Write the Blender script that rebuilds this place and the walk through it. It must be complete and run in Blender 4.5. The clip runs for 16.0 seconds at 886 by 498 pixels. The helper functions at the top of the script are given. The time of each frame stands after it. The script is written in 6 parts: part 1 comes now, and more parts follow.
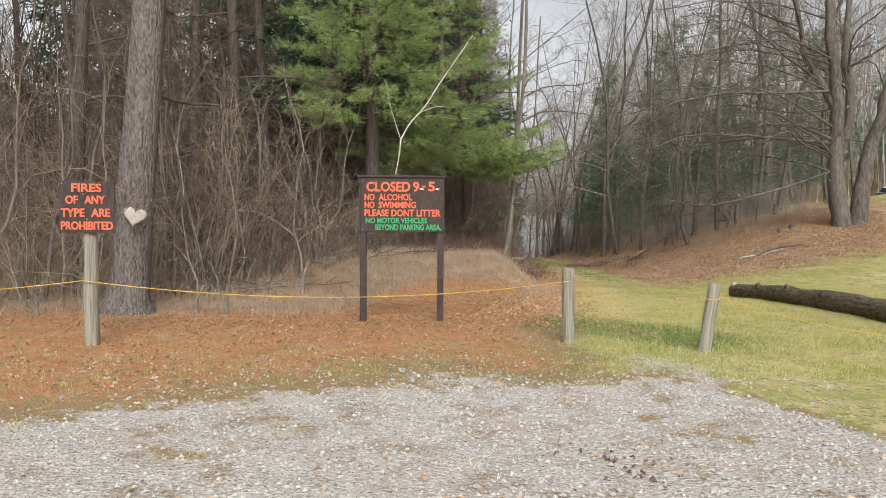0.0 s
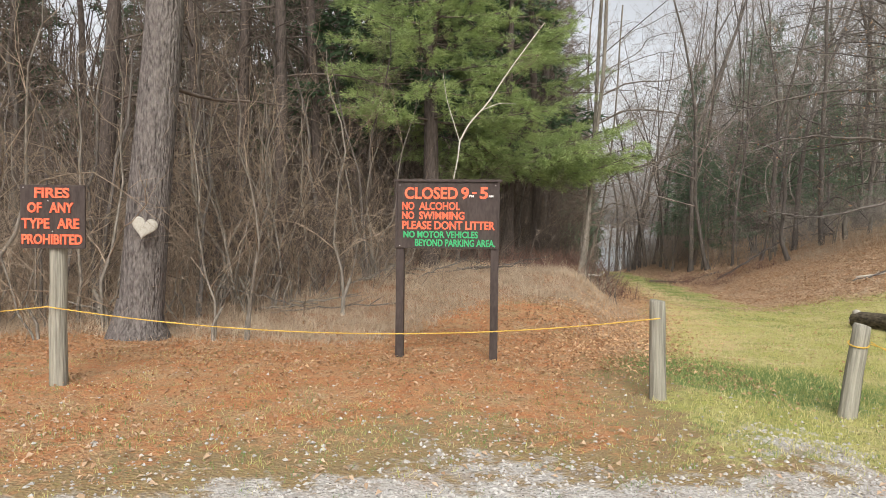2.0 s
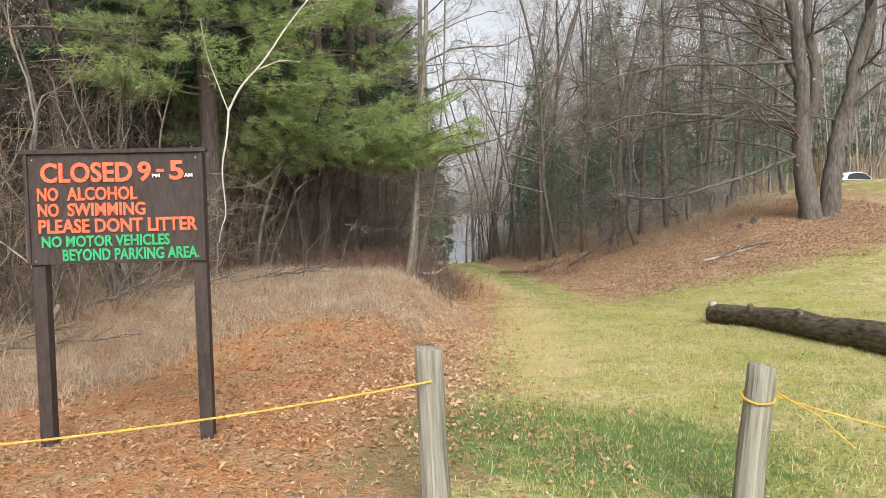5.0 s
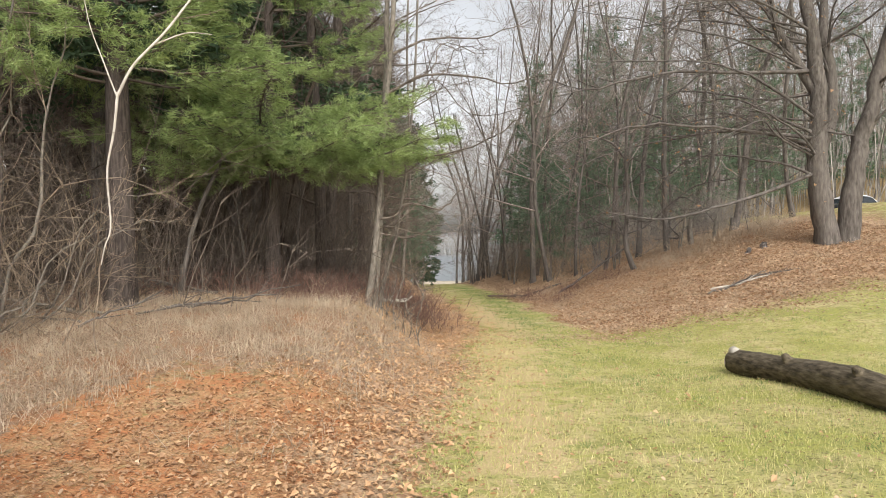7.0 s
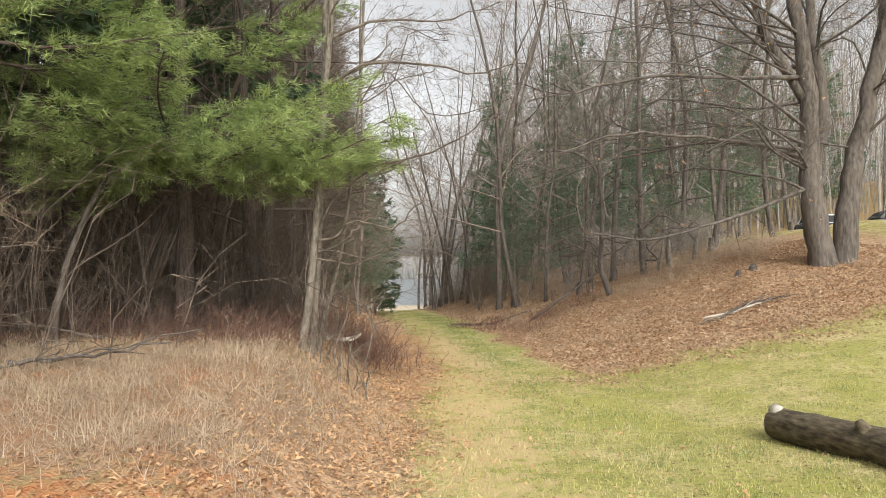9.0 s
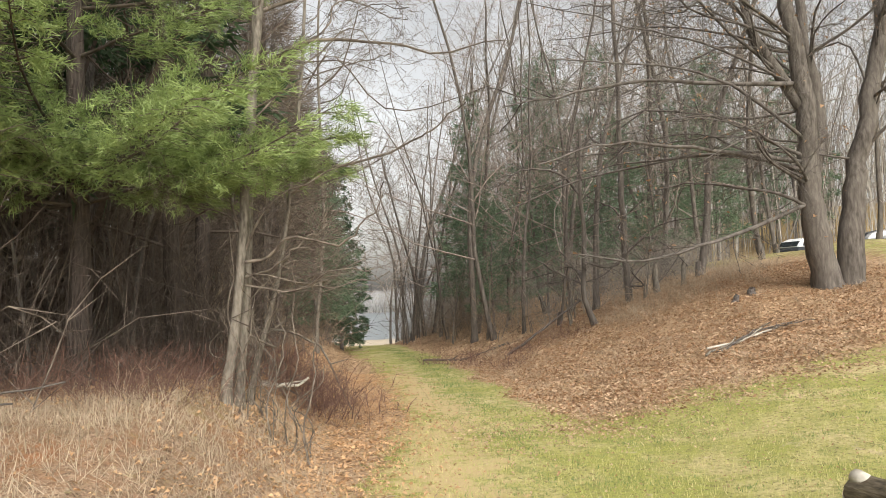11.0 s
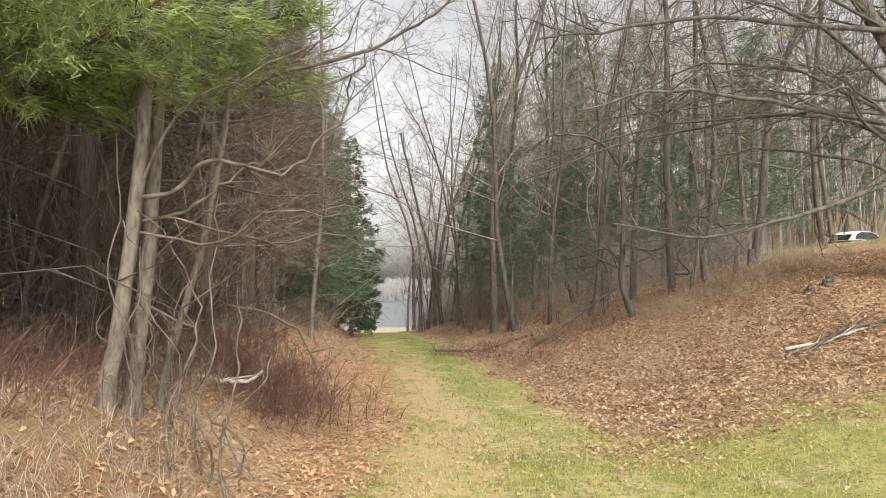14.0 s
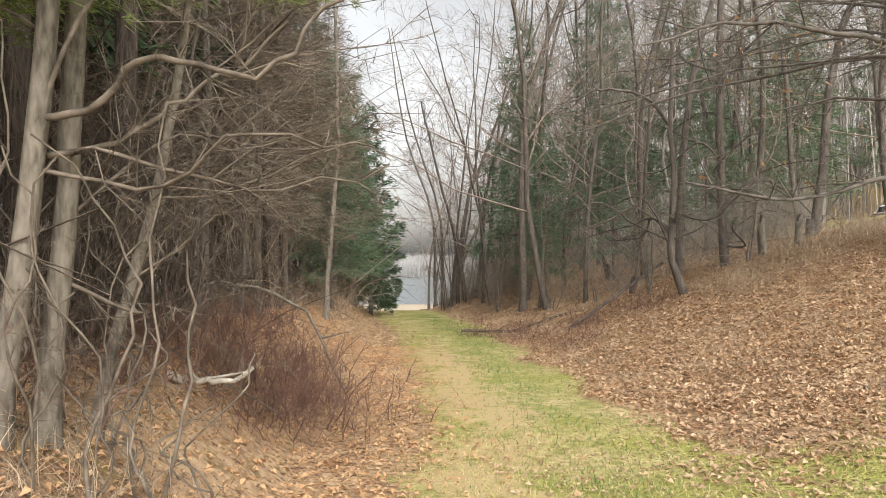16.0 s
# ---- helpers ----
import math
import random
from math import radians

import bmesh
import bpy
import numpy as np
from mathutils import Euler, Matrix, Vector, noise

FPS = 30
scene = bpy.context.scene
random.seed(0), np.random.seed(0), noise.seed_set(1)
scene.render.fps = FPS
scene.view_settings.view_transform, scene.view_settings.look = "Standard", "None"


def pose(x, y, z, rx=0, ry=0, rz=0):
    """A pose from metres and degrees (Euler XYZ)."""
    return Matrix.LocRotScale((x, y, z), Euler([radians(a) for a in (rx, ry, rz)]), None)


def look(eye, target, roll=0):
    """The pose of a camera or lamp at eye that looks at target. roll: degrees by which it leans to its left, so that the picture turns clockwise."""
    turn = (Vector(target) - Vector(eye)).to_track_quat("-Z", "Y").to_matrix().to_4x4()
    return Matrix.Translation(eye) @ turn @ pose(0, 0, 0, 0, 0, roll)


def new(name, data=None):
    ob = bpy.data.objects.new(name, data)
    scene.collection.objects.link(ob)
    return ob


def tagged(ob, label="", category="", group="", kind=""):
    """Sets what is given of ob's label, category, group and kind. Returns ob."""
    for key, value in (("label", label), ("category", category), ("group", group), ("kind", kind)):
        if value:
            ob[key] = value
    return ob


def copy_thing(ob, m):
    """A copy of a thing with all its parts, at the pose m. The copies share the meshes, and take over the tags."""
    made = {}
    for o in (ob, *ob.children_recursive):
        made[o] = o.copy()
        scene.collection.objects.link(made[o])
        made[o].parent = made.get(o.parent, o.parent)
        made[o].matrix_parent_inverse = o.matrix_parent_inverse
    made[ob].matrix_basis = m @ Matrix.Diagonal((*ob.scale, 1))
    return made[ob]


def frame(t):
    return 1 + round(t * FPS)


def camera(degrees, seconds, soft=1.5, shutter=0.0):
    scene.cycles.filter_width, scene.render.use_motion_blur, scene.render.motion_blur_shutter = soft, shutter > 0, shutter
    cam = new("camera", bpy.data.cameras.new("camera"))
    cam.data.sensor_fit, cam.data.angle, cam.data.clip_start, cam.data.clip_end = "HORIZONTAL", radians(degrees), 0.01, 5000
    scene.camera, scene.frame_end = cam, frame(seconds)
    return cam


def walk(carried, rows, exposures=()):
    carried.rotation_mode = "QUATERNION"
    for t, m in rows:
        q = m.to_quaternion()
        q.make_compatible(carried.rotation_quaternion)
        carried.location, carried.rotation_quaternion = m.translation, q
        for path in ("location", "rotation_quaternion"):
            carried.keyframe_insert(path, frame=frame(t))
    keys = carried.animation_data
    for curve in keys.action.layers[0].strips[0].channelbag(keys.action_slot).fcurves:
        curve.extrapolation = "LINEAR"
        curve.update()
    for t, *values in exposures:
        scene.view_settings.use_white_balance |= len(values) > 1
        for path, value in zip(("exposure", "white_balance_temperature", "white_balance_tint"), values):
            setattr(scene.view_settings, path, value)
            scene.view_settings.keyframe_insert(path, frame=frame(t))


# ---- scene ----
cam = camera(64.3, 16.0, 0.65)
PATH = [
    (0, (-1.046, 0.257, 1.464), (-0.967, 2.254, 1.38), 0.3),
    (0.5, (-0.925, 0.715, 1.479), (-0.907, 2.714, 1.408), 0.8),
    (1, (-0.84, 1.179, 1.488), (-0.859, 3.178, 1.421), 1.0),
    (1.5, (-0.74, 1.672, 1.513), (-0.825, 3.67, 1.456), 1.0),
    (2, (-0.707, 2.147, 1.515), (-0.847, 4.141, 1.457), 0.7),
    (2.5, (-0.576, 2.611, 1.512), (-0.751, 4.602, 1.447), 0.3),
    (3, (-0.445, 3.081, 1.509), (-0.609, 5.073, 1.439), -0.1),
    (3.5, (-0.235, 3.509, 1.534), (-0.304, 5.506, 1.454), -0.6),
    (4, (0.02, 4.012, 1.534), (0.08, 6.009, 1.443), -0.8),
    (4.5, (0.25, 4.553, 1.517), (0.428, 6.543, 1.427), -1.3),
    (5, (0.451, 5.124, 1.519), (0.69, 7.108, 1.44), -1.5),
    (7.5, (1.392, 7.998, 1.557), (1.653, 9.981, 1.537), -0.4),
    (8, (1.501, 8.615, 1.562), (1.792, 10.593, 1.552), -0.6),
    (8.5, (1.607, 9.262, 1.579), (1.922, 11.237, 1.596), -0.7),
    (9, (1.7, 9.845, 1.596), (2.061, 11.812, 1.631), -1.1),
    (11.5, (2.383, 12.304, 1.465), (2.846, 14.244, 1.62), -2.3),
    (12, (2.566, 12.698, 1.434), (3.058, 14.629, 1.609), -2.4),
    (12.5, (2.757, 13.096, 1.356), (3.247, 15.028, 1.522), -2.2),
    (13, (2.875, 13.609, 1.323), (3.347, 15.546, 1.473), -1.7),
    (13.5, (2.987, 14.127, 1.296), (3.418, 16.076, 1.42), -1.0),
    (14, (3.018, 14.632, 1.265), (3.389, 16.594, 1.363), -0.4),
    (14.5, (3.071, 15.167, 1.249), (3.403, 17.138, 1.319), -0.2),
    (15, (3.108, 15.624, 1.233), (3.412, 17.6, 1.283), -0.2),
    (15.5, (3.131, 16.054, 1.212), (3.439, 18.03, 1.25), -0.4),
    (16, (3.155, 16.525, 1.202), (3.472, 18.5, 1.235), -0.6),
]
walk(cam, [(t, look(eye, target, roll)) for t, eye, target, roll in PATH], [(0, 0.3, 6550, 10), (2.5, 0.43, 6600, 10), (5, 0.56, 6500, 10), (9, 0.62, 6800, 9.5), (12.5, 0.68, 6850, 8.5), (16, 0.74, 6850, 9.5)])

# ---- world, sun, exposure ----
world = bpy.data.worlds.new("overcast_sky")
scene.world = world
world.use_nodes = True
wn, wl = world.node_tree.nodes, world.node_tree.links
wn.clear()
w_out = wn.new("ShaderNodeOutputWorld")
w_bg = wn.new("ShaderNodeBackground")
w_sky = wn.new("ShaderNodeTexSky")
w_sky.sky_type = "NISHITA"
w_sky.sun_disc = False
w_sky.sun_elevation = radians(38)
w_sky.sun_rotation = radians(174)
w_sky.air_density, w_sky.dust_density, w_sky.ozone_density = 1.0, 4.0, 1.0
w_hsv = wn.new("ShaderNodeHueSaturation")
w_hsv.inputs["Saturation"].default_value = 0.22
w_cloud = wn.new("ShaderNodeTexNoise")
w_cloud.inputs["Scale"].default_value = 3.0
w_cloud.inputs["Detail"].default_value = 5.0
w_map = wn.new("ShaderNodeMapRange")
w_map.inputs["From Min"].default_value, w_map.inputs["From Max"].default_value = 0.3, 0.7
w_map.inputs["To Min"].default_value, w_map.inputs["To Max"].default_value = 0.8, 1.2
w_mul = wn.new("ShaderNodeMix")
w_mul.data_type, w_mul.blend_type = "RGBA", "MULTIPLY"
w_mul.inputs["Factor"].default_value = 1.0
w_tc = wn.new("ShaderNodeTexCoord")
wl.new(w_tc.outputs["Generated"], w_cloud.inputs["Vector"])
wl.new(w_cloud.outputs["Fac"], w_map.inputs["Value"])
wl.new(w_sky.outputs["Color"], w_hsv.inputs["Color"])
wl.new(w_hsv.outputs["Color"], w_mul.inputs["A"])
wl.new(w_map.outputs["Result"], w_mul.inputs["B"])
wl.new(w_mul.outputs["Result"], w_bg.inputs["Color"])
w_bg.inputs["Strength"].default_value = 0.15
wl.new(w_bg.outputs["Background"], w_out.inputs["Surface"])

sun_data = bpy.data.lights.new("sun", "SUN")
sun_data.energy, sun_data.angle, sun_data.color = 1.45, radians(25), (1.0, 0.96, 0.9)
sun = new("sun", sun_data)
sun.matrix_world = look((0, 0, 40), (-math.sin(radians(6)) * 30, math.cos(radians(6)) * 30, 14))

# ---- materials ----


def material(name, colours, rough=0.85, scales=(2.0, 25.0), bump=0.3, bump_scale=40.0, spread="", stretch=(1, 1, 1), metal=0.0, bump_dist=0.01, trans=0.0):
    """Three colours mixed by coarse and fine noise; spread 'island' or 'object' varies it piece by piece."""
    m = bpy.data.materials.new(name)
    m.use_nodes = True
    nd, ln = m.node_tree.nodes, m.node_tree.links
    p = nd["Principled BSDF"]
    p.inputs["Roughness"].default_value = rough
    p.inputs["Metallic"].default_value = metal
    p.inputs["Specular IOR Level"].default_value = 0.25
    tc = nd.new("ShaderNodeTexCoord")
    mp = nd.new("ShaderNodeMapping")
    mp.inputs["Scale"].default_value = stretch
    ln.new(tc.outputs["Object"], mp.inputs["Vector"])
    facs = []
    for s in scales:
        nz = nd.new("ShaderNodeTexNoise")
        nz.inputs["Scale"].default_value = s
        nz.inputs["Detail"].default_value = 4.0
        ln.new(mp.outputs["Vector"], nz.inputs["Vector"])
        mr = nd.new("ShaderNodeMapRange")
        mr.inputs["From Min"].default_value, mr.inputs["From Max"].default_value = 0.33, 0.67
        ln.new(nz.outputs["Fac"], mr.inputs["Value"])
        facs.append(mr.outputs["Result"])
    if spread:
        g = nd.new("ShaderNodeNewGeometry" if spread == "island" else "ShaderNodeObjectInfo")
        facs[0] = g.outputs["Random Per Island" if spread == "island" else "Random"]
    a = nd.new("ShaderNodeMix")
    a.data_type = "RGBA"
    a.inputs["A"].default_value, a.inputs["B"].default_value = (*colours[0], 1), (*colours[1], 1)
    ln.new(facs[0], a.inputs["Factor"])
    b = nd.new("ShaderNodeMix")
    b.data_type = "RGBA"
    b.inputs["B"].default_value = (*colours[2], 1)
    ln.new(a.outputs["Result"], b.inputs["A"])
    k = nd.new("ShaderNodeMath")
    k.operation = "MULTIPLY"
    k.inputs[1].default_value = 0.75
    ln.new(facs[1], k.inputs[0])
    ln.new(k.outputs[0], b.inputs["Factor"])
    ln.new(b.outputs["Result"], p.inputs["Base Color"])
    if bump:
        nb = nd.new("ShaderNodeTexNoise")
        nb.inputs["Scale"].default_value = bump_scale
        nb.inputs["Detail"].default_value = 3.0
        ln.new(mp.outputs["Vector"], nb.inputs["Vector"])
        bm_ = nd.new("ShaderNodeBump")
        bm_.inputs["Strength"].default_value = bump
        bm_.inputs["Distance"].default_value = bump_dist
        ln.new(nb.outputs["Fac"], bm_.inputs["Height"])
        ln.new(bm_.outputs["Normal"], p.inputs["Normal"])
    if trans:
        tr = nd.new("ShaderNodeBsdfTranslucent")
        ln.new(b.outputs["Result"], tr.inputs["Color"])
        mx = nd.new("ShaderNodeMixShader")
        mx.inputs["Fac"].default_value = trans
        ln.new(p.outputs["BSDF"], mx.inputs[1])
        ln.new(tr.outputs["BSDF"], mx.inputs[2])
        ln.new(mx.outputs["Shader"], nd["Material Output"].inputs["Surface"])
    return m


M_BARK = material("grey_bark", [(0.115, 0.10, 0.088), (0.055, 0.047, 0.041), (0.20, 0.178, 0.158)], 0.95, (1.2, 14), 0.9, 22, "", (1, 1, 0.22), bump_dist=0.03)
M_PINEBARK = material("pine_bark", [(0.13, 0.113, 0.106), (0.046, 0.04, 0.037), (0.25, 0.225, 0.21)], 0.95, (11, 40), 1.0, 24, "", (1, 1, 0.32), bump_dist=0.08)
M_PINEDARK = material("dark_pine_bark", [(0.075, 0.06, 0.054), (0.038, 0.030, 0.027), (0.14, 0.115, 0.10)], 0.95, (6, 36), 1.0, 26, "", (1, 1, 0.16), bump_dist=0.05)
M_LEAF_ORANGE = material("orange_leaves", [(0.58, 0.35, 0.19), (0.30, 0.165, 0.09), (0.70, 0.50, 0.30)], 0.8, (1, 9), 0, spread="island", trans=0.15)
M_LEAF_DARK = material("brown_leaves", [(0.38, 0.225, 0.125), (0.22, 0.125, 0.075), (0.52, 0.34, 0.205)], 0.8, (1, 9), 0, spread="island", trans=0.15)
M_PALEBARK = material("pale_bark", [(0.165, 0.145, 0.12), (0.07, 0.06, 0.049), (0.29, 0.26, 0.22)], 0.9, (5, 30), 0.9, 34, "", (1, 1, 0.3))
M_WHITEBARK = material("white_bark", [(0.47, 0.43, 0.37), (0.32, 0.285, 0.24), (0.62, 0.585, 0.53)], 0.85, (2, 12), 0.4, 30)
M_TWIG = material("twigs", [(0.11, 0.087, 0.072), (0.05, 0.04, 0.034), (0.19, 0.155, 0.13)], 0.95, (1, 6), 0, spread="island")
M_LIMB = material("grey_limbs", [(0.105, 0.092, 0.082), (0.045, 0.039, 0.035), (0.20, 0.18, 0.163)], 0.95, (1, 6), 0, spread="island")
M_TWIG_GREY = material("grey_twigs", [(0.27, 0.243, 0.212), (0.11, 0.097, 0.083), (0.42, 0.385, 0.345)], 0.95, (1, 6), 0, spread="island")
M_TWIG_BROWN = material("brown_twigs", [(0.155, 0.124, 0.10), (0.065, 0.051, 0.042), (0.25, 0.205, 0.168)], 0.95, (1, 6), 0, spread="island")
M_TWIG_RED = material("reddish_twigs", [(0.27, 0.22, 0.188), (0.12, 0.097, 0.08), (0.38, 0.32, 0.28)], 0.95, (1, 6), 0, spread="island")
M_TWIG_PALE = material("pale_twigs", [(0.25, 0.19, 0.138), (0.09, 0.066, 0.049), (0.42, 0.34, 0.255)], 0.95, (1, 6), 0, spread="island")
M_BRAMBLE = material("bramble_stems", [(0.16, 0.092, 0.074), (0.07, 0.04, 0.033), (0.28, 0.175, 0.135)], 0.95, (1, 6), 0, spread="island")
M_LIMB_PALE = material("pale_limbs", [(0.135, 0.112, 0.092), (0.052, 0.042, 0.034), (0.28, 0.236, 0.195)], 0.95, (1, 9), 0, spread="island")
M_NEEDLE = material("pine_needles", [(0.085, 0.145, 0.052), (0.34, 0.45, 0.155), (0.44, 0.54, 0.23)], 0.55, (3.2, 13), 0, trans=0.3)
M_NEEDLE_HILL = material("hillside_needles", [(0.12, 0.185, 0.12), (0.06, 0.10, 0.07), (0.19, 0.26, 0.155)], 0.7, (1, 3), 0, spread="island", trans=0.2)
M_NEEDLE_DARK = material("hemlock_needles", [(0.05, 0.09, 0.048), (0.026, 0.052, 0.03), (0.085, 0.13, 0.065)], 0.7, (1, 3), 0, spread="island", trans=0.15)
M_LEAF = material("dead_leaves", [(0.49, 0.335, 0.215), (0.25, 0.16, 0.10), (0.70, 0.54, 0.38)], 0.8, (1, 9), 0, spread="island", trans=0.15)
M_GRASS = material("lawn_blades", [(0.35, 0.38, 0.11), (0.74, 0.63, 0.36), (0.48, 0.47, 0.17)], 0.7, (1, 1.1), 0, spread="island", trans=0.25)
M_GRASS_DEEP = material("fresh_grass_blades", [(0.11, 0.20, 0.07), (0.26, 0.30, 0.10), (0.16, 0.24, 0.08)], 0.7, (1, 1.5), 0, spread="island", trans=0.25)
M_DRY = material("dry_grass", [(0.45, 0.355, 0.255), (0.20, 0.15, 0.105), (0.64, 0.53, 0.40)], 0.85, (1, 2), 0, spread="island", trans=0.2)
M_STONE = material("gravel_stone", [(0.44, 0.42, 0.39), (0.22, 0.205, 0.19), (0.60, 0.585, 0.56)], 0.85, (1, 30), 0.3, 60, spread="island")
M_NEEDLE_RED = material("fallen_needles", [(0.60, 0.26, 0.11), (0.38, 0.15, 0.07), (0.66, 0.38, 0.19)], 0.85, (1, 6), 0, spread="island")
M_POST = material("weathered_wood", [(0.27, 0.255, 0.205), (0.10, 0.095, 0.078), (0.40, 0.38, 0.32)], 0.9, (16, 60), 1.0, 55, "", (1, 1, 0.045), bump_dist=0.015)
M_BROWN = material("brown_painted_wood", [(0.048, 0.036, 0.033), (0.034, 0.025, 0.022), (0.072, 0.055, 0.05)], 0.6, (4, 40), 0.25, 60, "", (1, 1, 0.3))
M_RED = material("orange_red_paint", [(0.88, 0.14, 0.065), (0.70, 0.10, 0.05), (0.92, 0.22, 0.12)], 0.55, (6, 60), 0.2, 60)
M_GREEN = material("green_paint", [(0.035, 0.37, 0.145), (0.025, 0.29, 0.11), (0.07, 0.46, 0.20)], 0.55, (6, 60), 0.2, 60)
M_WHITE = material("white_paint", [(0.8, 0.8, 0.78), (0.65, 0.65, 0.62), (0.85, 0.85, 0.84)], 0.6, (6, 60), 0.2, 60)
M_ROPE = material("yellow_rope", [(0.68, 0.43, 0.07), (0.52, 0.30, 0.04), (0.76, 0.54, 0.16)], 0.6, (8, 200), 0.5, 300, "")
M_HEART = material("pale_stone_heart", [(0.44, 0.42, 0.36), (0.30, 0.28, 0.235), (0.52, 0.50, 0.45)], 0.9, (8, 40), 0.5, 50)
M_LOGBARK = material("log_bark", [(0.075, 0.062, 0.042), (0.026, 0.021, 0.016), (0.20, 0.165, 0.115)], 0.95, (5, 22), 0.9, 18, "", (1, 0.3, 1), bump_dist=0.03)
M_CUTWOOD = material("cut_wood", [(0.62, 0.55, 0.45), (0.48, 0.41, 0.33), (0.74, 0.68, 0.6)], 0.9, (4, 30), 0.4, 40)
M_METAL = material("screw_metal", [(0.6, 0.6, 0.6), (0.5, 0.5, 0.5), (0.7, 0.7, 0.7)], 0.35, (8, 50), 0, metal=1.0)
M_CARDARK = material("dark_car_paint", [(0.03, 0.034, 0.04), (0.02, 0.022, 0.026), (0.05, 0.055, 0.06)], 0.25, (2, 20), 0)
M_CARWHITE = material("white_car_paint", [(0.75, 0.76, 0.78), (0.66, 0.67, 0.7), (0.8, 0.8, 0.82)], 0.3, (2, 20), 0)
M_TYRE = material("tyre_rubber", [(0.02, 0.02, 0.02), (0.015, 0.015, 0.015), (0.035, 0.035, 0.035)], 0.85, (4, 40), 0)
# stems behind the pines: the wood's inner shade is put into this dark brown
M_SHADED_WOODS = material("shaded_woods", [(0.075, 0.056, 0.045), (0.035, 0.027, 0.022), (0.125, 0.096, 0.077)], 1.0, (1, 2), 0, spread="island")
M_HILLWOODS = material("dim_woods", [(0.27, 0.25, 0.222), (0.11, 0.10, 0.09), (0.40, 0.37, 0.335)], 1.0, (1, 2), 0, spread="island")
# far-shore trees: distance haze is painted in as pale grey base colour
M_HAZED_WOODS = material("far_woods", [(0.38, 0.385, 0.385), (0.30, 0.305, 0.305), (0.45, 0.45, 0.45)], 1.0, (0.06, 0.5), 0, stretch=(1, 1, 0.5))


def glass_material(name, colour):
    m = bpy.data.materials.new(name)
    m.use_nodes = True
    p = m.node_tree.nodes["Principled BSDF"]
    p.inputs["Base Color"].default_value = (*colour, 1)
    p.inputs["Roughness"].default_value = 0.05
    p.inputs["IOR"].default_value = 1.5
    return m


M_GLASS = glass_material("car_glass", (0.02, 0.025, 0.03))


def water_material():
    m = bpy.data.materials.new("lake_water")
    m.use_nodes = True
    nd, ln = m.node_tree.nodes, m.node_tree.links
    p = nd["Principled BSDF"]
    p.inputs["Base Color"].default_value = (0.12, 0.14, 0.15, 1)
    p.inputs["Roughness"].default_value = 0.3
    p.inputs["IOR"].default_value = 1.33
    tc = nd.new("ShaderNodeTexCoord")
    nz = nd.new("ShaderNodeTexNoise")
    nz.inputs["Scale"].default_value = 1.3
    nz.inputs["Detail"].default_value = 4.0
    ln.new(tc.outputs["Object"], nz.inputs["Vector"])
    b = nd.new("ShaderNodeBump")
    b.inputs["Strength"].default_value = 0.5
    b.inputs["Distance"].default_value = 0.35
    ln.new(nz.outputs["Fac"], b.inputs["Height"])
    ln.new(b.outputs["Normal"], p.inputs["Normal"])
    return m


M_WATER = water_material()


